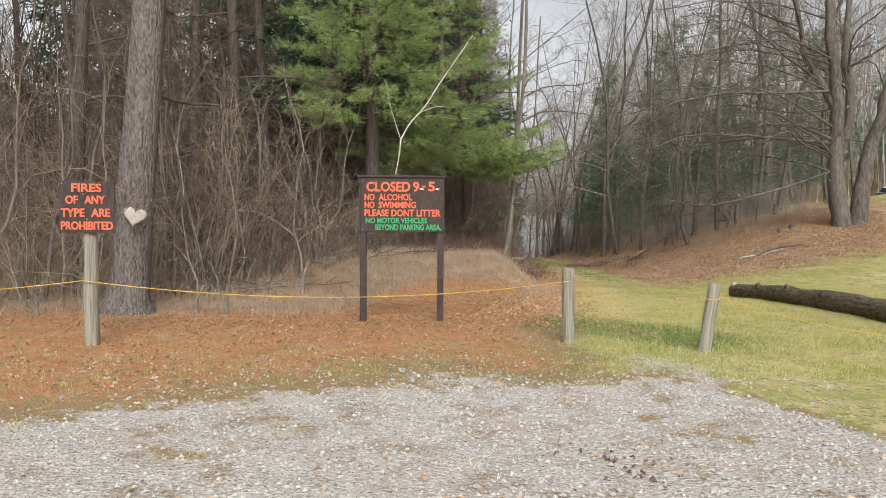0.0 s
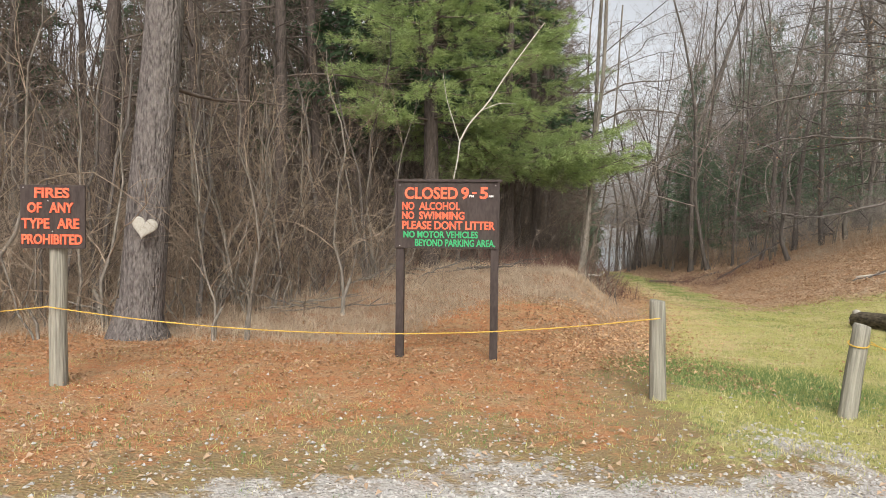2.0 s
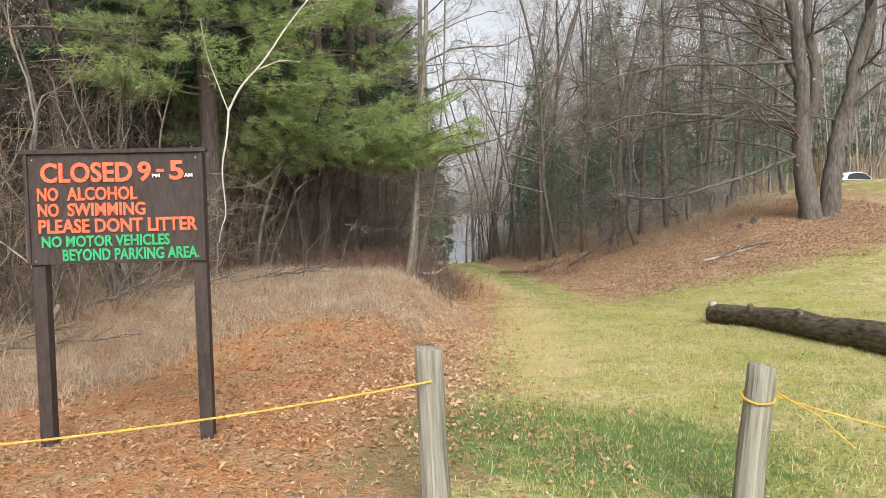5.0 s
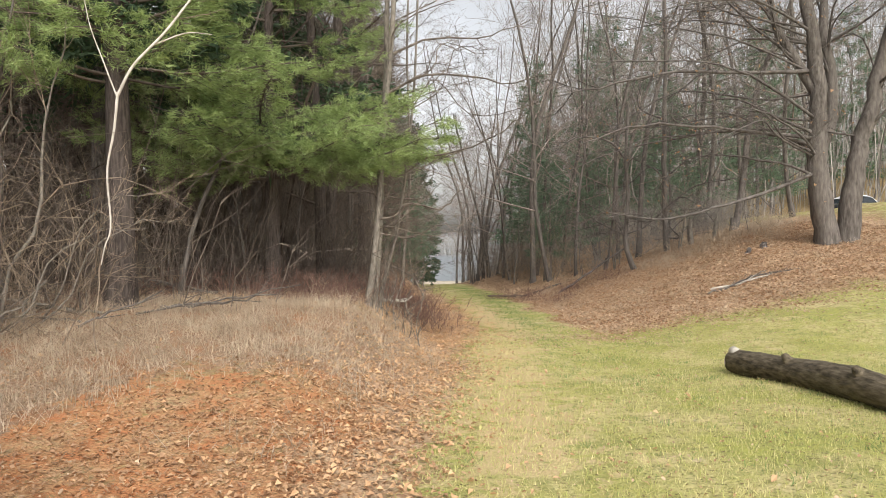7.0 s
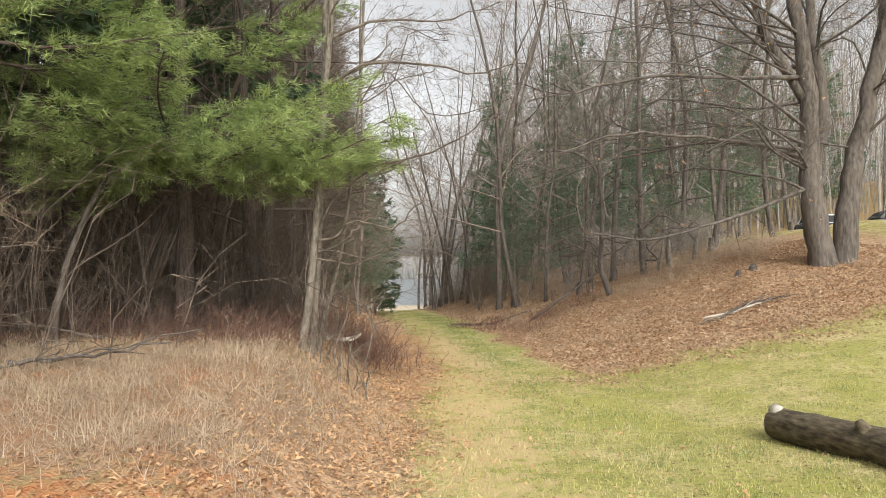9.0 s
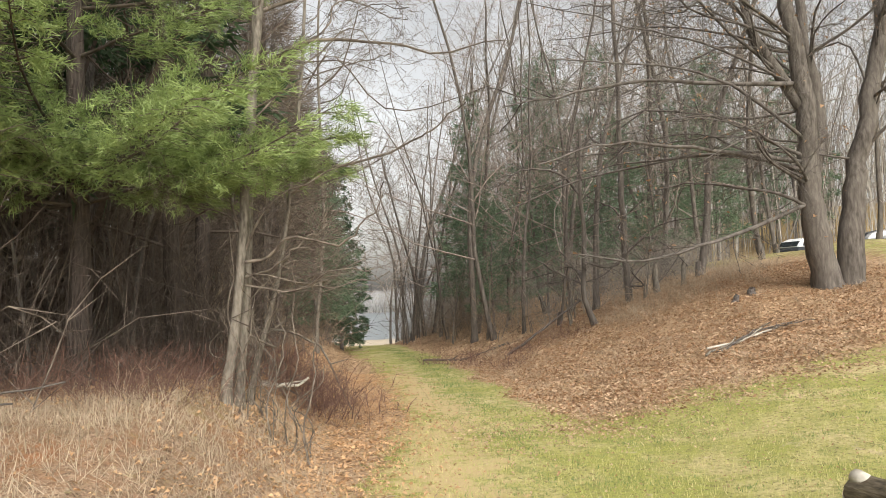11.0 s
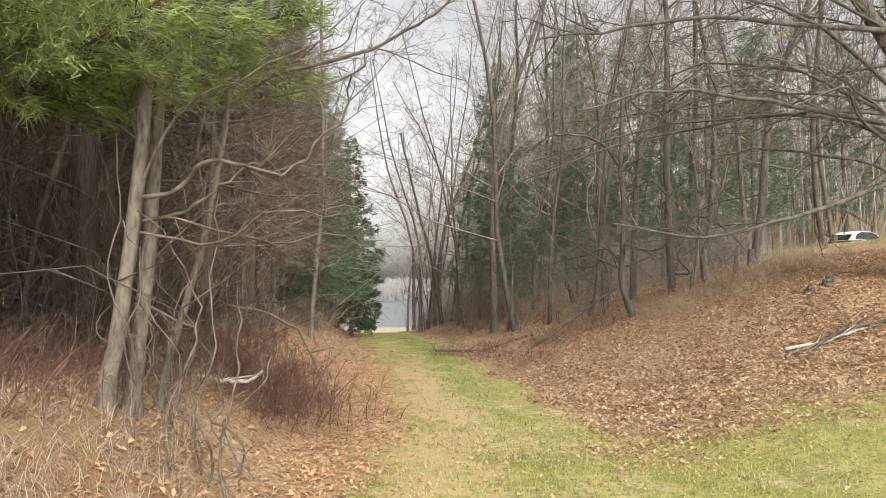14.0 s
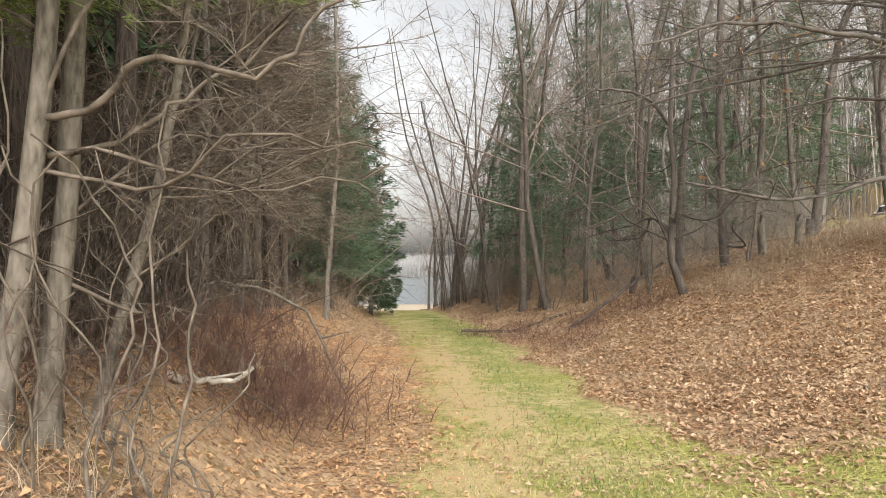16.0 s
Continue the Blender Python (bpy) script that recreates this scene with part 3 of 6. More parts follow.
def rules_sign():
    root = tagged(new("park_rules_sign"), "dark brown wooden park rules sign with orange and green lettering", "sign")
    w = 1.22
    part("board", box_bm(w, 0.02, 0.775, (0, 0, 1.69)), M_BROWN, root, "dark brown painted board")
    part("cap", box_bm(w + 0.05, 0.075, 0.03, (0, 0.005, 2.093)), M_BROWN, root)
    for sx in (-1, 1):
        part("side_frame", box_bm(0.022, 0.03, 0.775, (sx * (w / 2 - 0.011), -0.012, 1.69)), M_BROWN, root)
    for sx in (-1, 1):
        part("post", box_bm(0.092, 0.092, 2.25, (sx * (w / 2 - 0.052), 0.058, 0.95)), M_BROWN, root)
    y = -0.0102
    L = -w / 2
    rows = [("CLOSED", M_RED, 0.107, 0.625, 1.876, 0.142), ("9", M_RED, 0.770, 0.092, 1.876, 0.142), ("-", M_RED, 0.90, 0.05, 1.94, 0.022), ("5", M_RED, 0.988, 0.098, 1.882, 0.138),
            ("PM", M_WHITE, 0.868, 0.052, 1.902, 0.026), ("AM", M_WHITE, 1.09, 0.056, 1.902, 0.026),
            ("NO", M_RED, 0.079, 0.143, 1.750, 0.095), ("ALCOHOL", M_RED, 0.28, 0.48, 1.750, 0.095),
            ("NO", M_RED, 0.079, 0.143, 1.640, 0.093), ("SWIMMING", M_RED, 0.28, 0.533, 1.640, 0.093),
            ("PLEASE DONT LITTER", M_RED, 0.079, 1.09, 1.522, 0.100),
            ("NO MOTOR VEHICLES", M_GREEN, 0.096, 0.877, 1.424, 0.080), ("BEYOND PARKING AREA.", M_GREEN, 0.234, 0.94, 1.325, 0.085)]
    for text, mat, x, wd, z, h in rows:
        lettering(text, mat, root, L + x, z, wd, h, y, {M_RED: "orange-red painted letters", M_GREEN: "green painted letters"}.get(mat, "small white letters"))
    screws(root, [(sx * (w / 2 - 0.05), z) for sx in (-1, 1) for z in (1.33, 2.04)], -0.011)
    root.matrix_world = pose(-1.24, 10.378, gz(-1.24, 10.4) - 0.0, 0, 0, -2.4)
    return root


def fires_sign():
    root = tagged(new("no_fires_sign"), "small dark sign with orange-red lettering on a round wooden post", "sign")
    post_me = round_post(0.077, 1.42, 3)
    child("post", post_me, root, "weathered round wooden post")
    part("board", box_bm(0.60, 0.022, 0.58, (0.01, -0.105, 1.615)), M_BROWN, root, "dark brown painted board")
    y = -0.1165
    for text, x, wd, z, h in (("FIRES", 0.145, 0.34, 1.79, 0.095), ("OF", 0.075, 0.14, 1.655, 0.095), ("ANY", 0.29, 0.235, 1.655, 0.095),
                              ("TYPE", 0.02, 0.27, 1.51, 0.095), ("ARE", 0.365, 0.215, 1.51, 0.095), ("PROHIBITED", 0.02, 0.59, 1.365, 0.095)):
        lettering(text, M_RED, root, -0.29 + x * 0.95, z - 0.005, wd * 0.95, h, y, "orange-red painted letters")
    screws(root, [(-0.26, 1.88), (-0.03, 1.76), (0.01, 1.48)], -0.118)
    root.matrix_world = pose(-4.75, 8.46, gz(-4.8, 8.46) - 0.04, 0, 0, 3)
    return root


def round_post(r, h, seed):
    """A rough turned post with a worn, slightly domed and split top."""
    rng = np.random.default_rng(seed)
    t = Tubes()
    zs = [-0.12, 0.0, 0.2 * h, 0.45 * h, 0.7 * h, 0.9 * h, h - 0.012, h, h + 0.003]
    rs = [r * 1.05, r * 1.06, r * 1.02, r, r * 0.985, r * 0.97, r * 0.96, r * 0.85, 0.002]
    pts = [(rng.normal(0, 0.003), rng.normal(0, 0.003), z) for z in zs]
    t.add(pts, rs, 18)
    me = t.mesh("post", M_POST)
    co = np.empty(len(me.vertices) * 3, np.float32)
    me.vertices.foreach_get("co", co)
    co = co.reshape(-1, 3)
    ang = np.arctan2(co[:, 1], co[:, 0])
    k = 1 + 0.03 * np.sin(3 * ang + seed) + 0.02 * np.sin(7 * ang + 2 * seed) - 0.08 * np.exp(-((np.mod(ang - seed, 6.283) - 3.1) / 0.12) ** 2)
    co[:, :2] *= k[:, None]
    me.vertices.foreach_set("co", co.ravel())
    me.update()
    return me


def rope(pts, sag=0.0, r=0.0065):
    """Three twisted strands along a sagging line through pts."""
    line = []
    for a, b in zip(pts[:-1], pts[1:]):
        a, b = np.array(a), np.array(b)
        n = max(6, int(np.linalg.norm(b - a) / 0.04))
        for i in range(n):
            u = i / n
            q = a * (1 - u) + b * u
            q[2] -= sag * np.linalg.norm(b - a) * 4 * u * (1 - u)
            line.append(q)
    line.append(np.array(pts[-1], float))
    line = np.array(line)
    d = np.gradient(line, axis=0)
    d /= np.linalg.norm(d, axis=1)[:, None] + 1e-9
    a = np.cross(d, (0.12, 0.05, 1.0))
    a /= np.linalg.norm(a, axis=1)[:, None] + 1e-9
    b = np.cross(d, a)
    s = np.concatenate(([0], np.cumsum(np.linalg.norm(np.diff(line, axis=0), axis=1))))
    out = Tubes()
    for k in range(3):
        ph = s * 95 + k * 2.094
        out.add(line + 0.5 * r * (np.cos(ph)[:, None] * a + np.sin(ph)[:, None] * b), np.full(len(line), r * 0.62), 5)
    return out.mesh("rope", M_ROPE)


def ring_pts(x, y, z, r, turns=1.0, tilt=0.0):
    return [(x + r * math.cos(u), y + r * math.sin(u), z + tilt * math.sin(u)) for u in np.linspace(0, 6.283 * turns, int(18 * turns))]


rules_sign()
fires_sign()
post_a = tagged(new("fence_post", round_post(0.071, 0.90, 1)), "weathered grey-green round wooden post with yellow rope", "post", "rope fence posts")
post_a.matrix_world = pose(0.8, 8.6, gz(0.8, 8.6), 0, -1.2, 0)
post_b = tagged(new("fence_post", round_post(0.075, 0.84, 2)), "weathered grey wooden post leaning over, yellow rope round its top", "post", "rope fence posts")
post_b.matrix_world = pose(2.46, 8.62, gz(2.46, 8.62), -3, 9, 0)
post_c = tagged(new("fence_post", round_post(0.08, 0.9, 5)), "weathered grey round wooden post holding the yellow rope", "post", "rope fence posts")
post_c.matrix_world = pose(7.9, 7.2, gz(7.9, 7.2), 0, 2, 0)
post_d = tagged(new("fence_post", round_post(0.08, 0.95, 6)), "weathered grey round wooden post holding the yellow rope", "post", "rope fence posts")
post_d.matrix_world = pose(-10.5, 8.2, gz(-10.5, 8.2), 0, -2, 0)

rope_me = rope([(-10.45, 8.12, 0.72), (-4.80, 8.36, 0.75)], 0.03)
tagged(new("rope", rope_me), "thin yellow rope strung between wooden posts", "rope", "yellow ropes")
rope_me = rope([(-4.80, 8.36, 0.75), (0.79, 8.52, 0.74)], 0.034)
tagged(new("rope", rope_me), "thin yellow rope strung slack past the sign", "rope", "yellow ropes")
rope_me = rope(ring_pts(2.56, 8.65, 0.53, 0.082, 1.6, 0.02), 0.0)
tagged(new("rope_knot", rope_me), "yellow rope wound round the leaning post", "rope", "yellow ropes")
rope_me = rope([(2.64, 8.60, 0.54), (7.85, 7.15, 0.60)], 0.085)
tagged(new("rope", rope_me), "thin yellow rope tied round the leaning post", "rope", "yellow ropes")
rope_me = rope([(2.64, 8.60, 0.56), (2.82, 8.52, 0.45), (2.95, 8.42, 0.30)], 0.01, 0.0055)
tagged(new("rope_end", rope_me), "loose yellow rope end hanging from the knot", "rope", "yellow ropes")


def heart():
    """A flat heart with rounded edges."""
    n = 40
    u = np.linspace(0, 2 * math.pi, n, endpoint=False)
    hx, hz = 16 * np.sin(u) ** 3, 13 * np.cos(u) - 5 * np.cos(2 * u) - 2 * np.cos(3 * u) - np.cos(4 * u)
    v, f = [], []
    for y, s in ((0.02, 1.0), (-0.008, 1.0), (-0.02, 0.9), (-0.024, 0.55), (-0.025, 0.02)):
        v += [(a * s * 0.0102, y, b * s * 0.0102) for a, b in zip(hx, hz)]
    for k in range(4):
        for i in range(n):
            j = (i + 1) % n
            f.append((k * n + i, k * n + j, k * n + n + j, k * n + n + i))
    return fast_mesh("heart_plaque", v, f, M_HEART)


hp = tagged(new("heart_plaque", heart()), "pale carved heart nailed to the pine trunk", "plaque")
hp.matrix_world = pose(-5.33, 11.22, 1.49, -4, 12, 22)


def fallen_log():
    root = tagged(new("fallen_log"), "long fallen log with mossy bark and pale cut end on grass", "log")
    rng = np.random.default_rng(4)
    a, b = np.array((6.54, 16.64)), np.array((6.45, 10.0))
    pts, rad = [], []
    for u in np.linspace(0, 1, 26):
        q = a * (1 - u) + b * u
        r = 0.168 + 0.02 * u + 0.008 * math.sin(u * 23)
        pts.append((q[0] + 0.03 * math.sin(u * 9), q[1], gz(q[0], q[1]) + r * 0.92))
        rad.append(r)
    t = Tubes()
    t.add(pts, rad, 20)
    me = t.mesh("trunk", M_LOGBARK)
    co = np.empty(len(me.vertices) * 3, np.float32)
    me.vertices.foreach_get("co", co)
    co = co.reshape(-1, 3)
    co += rng.normal(0, 0.006, co.shape)
    me.vertices.foreach_set("co", co.ravel())
    child("trunk", me, root)
    t = Tubes()
    p0 = np.array(pts[0])
    d = np.array((a - b).tolist() + [0]) / 7.2
    t.add([p0 + d * 0.0, p0 + d * 0.004, p0 + d * 0.012, p0 + d * 0.014], [rad[0] * 1.0, rad[0] * 0.97, rad[0] * 0.5, 0.002], 20)
    child("cut_end", t.mesh("cut_end", M_CUTWOOD), root, "pale sawn end")
    t = Tubes()
    up = np.array((-0.25, 0.0, 0.97))
    t.add([p0 + up * rad[0] * 0.86 - d * s for s in (-0.006, 0.01, 0.12, 0.17)], [0.055, 0.075, 0.06, 0.01], 10)
    child("bare_patch", t.mesh("bare_patch", M_WHITEBARK), root, "whitish patch of bare wood")
    for u, ang in ((0.21, 0.5), (0.43, -0.2)):
        i = int(u * 25)
        t = Tubes()
        c = np.array(pts[i])
        up = np.array((-0.5 * math.cos(ang), 0.25, 0.8))
        t.add([c + up * rad[i] * 0.8, c + up * (rad[i] + 0.05), c + up * (rad[i] + 0.09), c + up * (rad[i] + 0.095)], [0.07, 0.05, 0.035, 0.002], 9)
        child("branch_stub", t.mesh("branch_stub", M_LOGBARK), root)


fallen_log()

# ---- trees ----


def bare_tree(name, seed, height, r, label, group="", counts=(18, 5, 4), lean=(0, 0), first=0.3, ratio=0.42, twig=None, bark=None, rise=0.03, spread=(0.6, 1.2), last=3, wobble=0.05, thin=0.36, least=0.0034):
    """A leafless tree at the origin: trunk, limbs, twigs."""
    rng = np.random.default_rng(seed)
    root = tagged(new(name), label, "tree", group)
    out = [Tubes(), Tubes()]
    pts = grow(rng, out, (0, 0, -0.25), (lean[0], lean[1], 1), height, r, 0, last, counts, wobble, rise, first, ratio, spread, 0.2, thin, least)
    out[0].add([(0, 0, -0.3), (0, 0, 0.02), (0, 0, 0.25), (lean[0] * 0.5, lean[1] * 0.5, 0.55)], [r * 1.75, r * 1.4, r * 1.12, r * 0.95], 10)
    child("trunk", out[0].mesh("trunk", bark or M_BARK), root)
    tagged(child("crown", out[1].mesh("crown", twig or M_TWIG), root), kind="stuff")
    return root


def needle_tufts(rng, centres, dirs, length, count, width, droop=0.2):
    """Tufts of needles: thin triangles fanned round each shoot."""
    n = len(centres)
    c = np.repeat(np.asarray(centres), count, 0)
    d = np.repeat(np.asarray(dirs), count, 0)
    e = d + rng.normal(0, 0.55, c.shape)
    e[:, 2] -= droop
    e /= np.linalg.norm(e, axis=1)[:, None]
    ln = length * rng.uniform(0.6, 1.2, len(c))[:, None]
    side = np.cross(e, rng.normal(size=c.shape))
    side /= np.linalg.norm(side, axis=1)[:, None] + 1e-9
    c = c + rng.normal(0, length * 0.18, c.shape)
    v = np.stack((c - side * width, c + side * width, c + e * ln), 1).reshape(-1, 3)
    return v, np.arange(len(v)).reshape(-1, 3)


def evergreen(name, seed, height, r, label, boughs=60, low=0.1, reach=2.6, group="", shoots=40, needle=0.10, count=7, width=0.012, mat=None, droop=-0.15, shape=1.0, bark=None, foliage="dark green needles"):
    """A pine or spruce: trunk, boughs, needles."""
    rng = np.random.default_rng(seed)
    root = tagged(new(name), label, "tree", group)
    tr = Tubes()
    n = 10
    tr.add([(rng.normal(0, 0.02) * i, rng.normal(0, 0.02) * i, -0.3 + height * i / n) for i in range(n + 1)], [r * (1 - 0.93 * i / n) for i in range(n + 1)], 10)
    child("trunk", tr.mesh("trunk", bark or M_PINEBARK), root)
    bo, cs, ds = Tubes(), [], []
    for k in range(boughs):
        f = low + (0.98 - low) * (k + rng.random()) / boughs
        a = k * 2.4 + rng.normal(0, 0.3)
        ln = reach * (1 - (f - low) / (1 - low)) ** shape * rng.uniform(0.65, 1.1) + 0.25
        p = np.array((0, 0, f * height))
        d = np.array((math.cos(a), math.sin(a), droop + 0.35 * f))
        pts = [p]
        for i in range(5):
            d = d + rng.normal(0, 0.06, 3) + np.array((0, 0, 0.03))
            pts.append(pts[-1] + d / np.linalg.norm(d) * ln / 5)
        pts = np.array(pts)
        bo.add(pts, np.linspace(r * 0.22 * (1 - 0.7 * f), 0.006, 6), 4)
        m = max(6, int(shoots * ln / reach))
        u = rng.uniform(0.2, 1.0, m)
        i = np.minimum((u * 5).astype(int), 4)
        w = (u * 5 - i)[:, None]
        q = pts[i] * (1 - w) + pts[i + 1] * w
        fwd = pts[5] - pts[0]
        fwd /= np.linalg.norm(fwd)
        sidev = np.cross(fwd, (0, 0, 1))
        off = rng.normal(0, 0.5, m) * ln * 0.36 * (1.15 - u)
        q = q + sidev[None, :] * off[:, None] + fwd[None, :] * np.abs(off)[:, None] * 0.5
        q[:, 2] += rng.normal(0, 0.16, m) - 0.05 - 0.25 * np.abs(off)
        cs.append(q)
        ds.append(fwd[None, :] + sidev[None, :] * np.sign(off)[:, None] * 0.6)
    tagged(child("crown_wood", bo.mesh("crown_wood", bark or M_PINEBARK), root), kind="stuff")
    v, fc = needle_tufts(rng, np.concatenate(cs), np.concatenate(ds), needle, count, width)
    tagged(child("crown", fast_mesh("crown", v, fc, mat or M_NEEDLE_DARK, False), root), foliage, kind="stuff")
    return root


def place(ob, x, y, scale=1.0, turn=0.0, sink=0.0, lean=(0, 0)):
    ob.matrix_world = pose(x, y, gz(x, y) - sink, lean[0], lean[1], turn) @ Matrix.Scale(scale, 4)
    return ob


def again(ob, x, y, scale=1.0, turn=0.0, sink=0.0, lean=(0, 0)):
    c = copy_thing(ob, pose(0, 0, 0))
    return place(c, x, y, scale, turn, sink, lean)

rnd = random.Random(11)
GROUP_R, GROUP_L = "bare trees of the hillside wood", "trees of the pine wood"

# the old pine that carries the heart
big_pine = bare_tree("pine_tree", 21, 21, 0.31, "large old pine with grey furrowed bark and dead stubs", "", (18, 7, 5), (0.055, 0), 0.12, 0.16, M_TWIG, M_PINEBARK, 0.0, (1.2, 1.7), 3, 0.012, 0.14)
place(big_pine, -5.62, 11.62)

# variants for the woods
hard = [bare_tree("bare_tree", 100 + i, h, r, "tall leafless tree with grey bark and fine twigs", GROUP_R, c, (l, 0.02), f, q, tw, None, 0.02, (0.6, 1.35), 3, 0.075, 0.36, 0.0062)
        for i, (h, r, c, l, f, q, tw) in enumerate([(20, 0.12, (20, 6, 4), 0.05, 0.1, 0.34, M_TWIG_GREY), (17, 0.09, (20, 6, 4), -0.06, 0.07, 0.38, M_TWIG_RED),
                                                     (22, 0.14, (21, 6, 4), 0.0, 0.14, 0.32, M_TWIG_GREY), (13, 0.06, (18, 6, 4), 0.12, 0.05, 0.42, M_TWIG_RED)])]
sapl = [bare_tree("sapling", 200 + i, h, r, "slender leafless sapling with tangled twigs", "", (13, 7), (l, -0.03), 0.08, 0.42, tw, b, 0.05, (0.4, 1.1), 2, 0.12)
        for i, (h, r, l, tw, b) in enumerate([(4.5, 0.03, 0.1, M_TWIG_PALE, M_PALEBARK), (5.5, 0.04, -0.15, M_TWIG, M_BARK), (3.4, 0.022, 0.2, M_TWIG_PALE, M_PALEBARK), (6.5, 0.045, 0.0, M_TWIG, M_BARK)])]
pines = [bare_tree("pine_tree", 300 + i, h, r, "tall pine trunk with dead lower branches", GROUP_L, (20, 5, 3), (l, 0), 0.06, 0.17, M_TWIG, M_PINEDARK, 0.0, (1.1, 1.7), 3, 0.02, 0.2)
         for i, (h, r, l) in enumerate([(18, 0.17, 0.02), (20, 0.14, -0.02), (16, 0.11, 0.03)])]


def thicket(seed, size, n, height, label, mats=None, name="thicket", lean=0.4):
    """A tangle of arching stems and twigs, too many to count."""
    rng = np.random.default_rng(seed)
    t = Tubes()
    for _ in range(n):
        x, y = rng.normal(0, size * 0.5, 2)
        d = np.array((rng.normal(0, lean), rng.normal(0, lean), 1.0))
        ln = height * rng.uniform(0.35, 1.15)
        p = np.array((x, y, -0.1))
        pts = [p]
        sag = rng.uniform(0.02, 0.3)
        for i in range(4):
            d = d / np.linalg.norm(d) + rng.normal(0, 0.24, 3)
            d[2] -= sag * i * 0.6
            p = p + d / np.linalg.norm(d) * ln / 4
            pts.append(p)
        r = (0.002 + 0.009 * rng.random() ** 4) * (1 + 0.4 * height / 3)
        t.add(pts, np.linspace(r, r * 0.3, 5), 3)
        for _ in range(5):
            i = rng.integers(0, 4)
            e = turned(rng, pts[i + 1] - pts[i], rng.uniform(0.4, 1.3))
            l2 = ln * rng.uniform(0.1, 0.32)
            q = pts[i] + (pts[i + 1] - pts[i]) * rng.random()
            t.add([q, q + e * l2], [r * 0.5, r * 0.2], 3)
    return tagged(new(name, t.mesh(name, mats or M_TWIG_PALE)), label, "brush", kind="stuff")


thick = [thicket(400 + i, s, n, h, "dense leafless brush of tangled twigs and vines", m)
         for i, (s, n, h, m) in enumerate([(1.3, 110, 2.4, M_TWIG_PALE), (1.4, 120, 3.4, M_TWIG), (1.2, 110, 1.5, M_TWIG_PALE), (1.5, 110, 4.4, M_TWIG_PALE)])]
thick.append(thicket(404, 1.5, 135, 4.2, "dense dark brush of upright leafless stems", M_TWIG_BROWN, lean=0.14))
thick.append(thicket(406, 1.7, 100, 3.0, "leafless grey brush under the hillside trees", M_TWIG_GREY, lean=0.35))
thick.append(thicket(405, 1.5, 125, 3.0, "dense dark brush of leafless stems and twigs", M_TWIG_BROWN, lean=0.2))
weeds = thicket(409, 0.9, 60, 0.42, "dry weed stalks standing in matted grass", M_DRY, "dry_weeds")
bramble = thicket(410, 1.0, 140, 0.66, "low reddish-brown bramble with dead leaves", M_BRAMBLE, "bramble")


def sow(kinds, spots, smin, smax, sink=0.0, tilt=2.0):
    for k, x, y in spots:
        ob = kinds[k % len(kinds)]
        s, a = rnd.uniform(smin, smax), rnd.uniform(0, 360)
        if not ob.get("set"):
            place(ob, x, y, s, a, sink)
            ob["set"] = 1
        else:
            again(ob, x, y, s, a, sink, (rnd.gauss(0, tilt), rnd.gauss(0, tilt)))


def hill_edge(y):
    """Where the hillside wood begins beside the path."""
    return float(np.interp(y, (33, 38, 44, 60, 90), (12.5, 10.0, 10.0, 9.9, 13.4)))


# hillside wood: rows of trees from the edge back
spots = []
for d0, step in [(0.3, 2.3), (2.4, 3.0), (5.2, 3.9), (9, 5.0), (14, 6.0)]:
    y = 35.5
    while y < 88:
        x = hill_edge(y) + d0 + rnd.uniform(-0.6, 0.9)
        spots.append((rnd.randrange(4), x, y))
        y += step * rnd.uniform(0.7, 1.3) * (1 + (y - 35) / 45)
for x in range(19, 48, 3):
    for y in (41.5, 47):
        if x - 3 < 0.70 * (y - 14):
            spots.append((rnd.randrange(4), x + rnd.uniform(-1.6, 1.6), y + rnd.uniform(-2, 2)))
for x in range(17, 62, 4):
    for y in (59, 68) if x < 46 else (62,):
        spots.append((rnd.randrange(4), x + rnd.uniform(-1.8, 1.8), y + rnd.uniform(-3, 3)))
sow(hard, spots, 0.8, 1.2, 0.0, 4.0)
# pine wood
left = []
for d0, step in [(4.6, 3.2), (6.6, 3.4), (9.5, 4.4), (15, 5.5)]:
    y = 23.0
    while y < 70:
        left.append((rnd.randrange(7), float(path_x(y)) - d0 + rnd.uniform(-0.8, 0.8), y))
        y += step * rnd.uniform(0.7, 1.3) * (1 + max(0, y - 25) / 30)
for x in np.arange(-27, 0.5, 3.2):
    for y in (17.5, 21.5, 27):
        if x < -4 or y > 20:
            left.append((rnd.randrange(5), x + rnd.uniform(-1.3, 1.3), y + rnd.uniform(-1.3, 1.3)))
left += [(0, -6.4, 15.9), (1, -4.9, 19.2), (0, -7.9, 14.6)]
sow(pines + pines[:2] + hard[1:2] + hard[3:4], left, 0.75, 1.1)


def wood_edge(x):
    """Where the brush of the pine wood begins."""
    return float(np.interp(x, (-14, -6.5, -4.2, -3, -1, 0, 1.2), (11.2, 12.2, 14.2, 16.6, 19.8, 21.5, 22.8)))


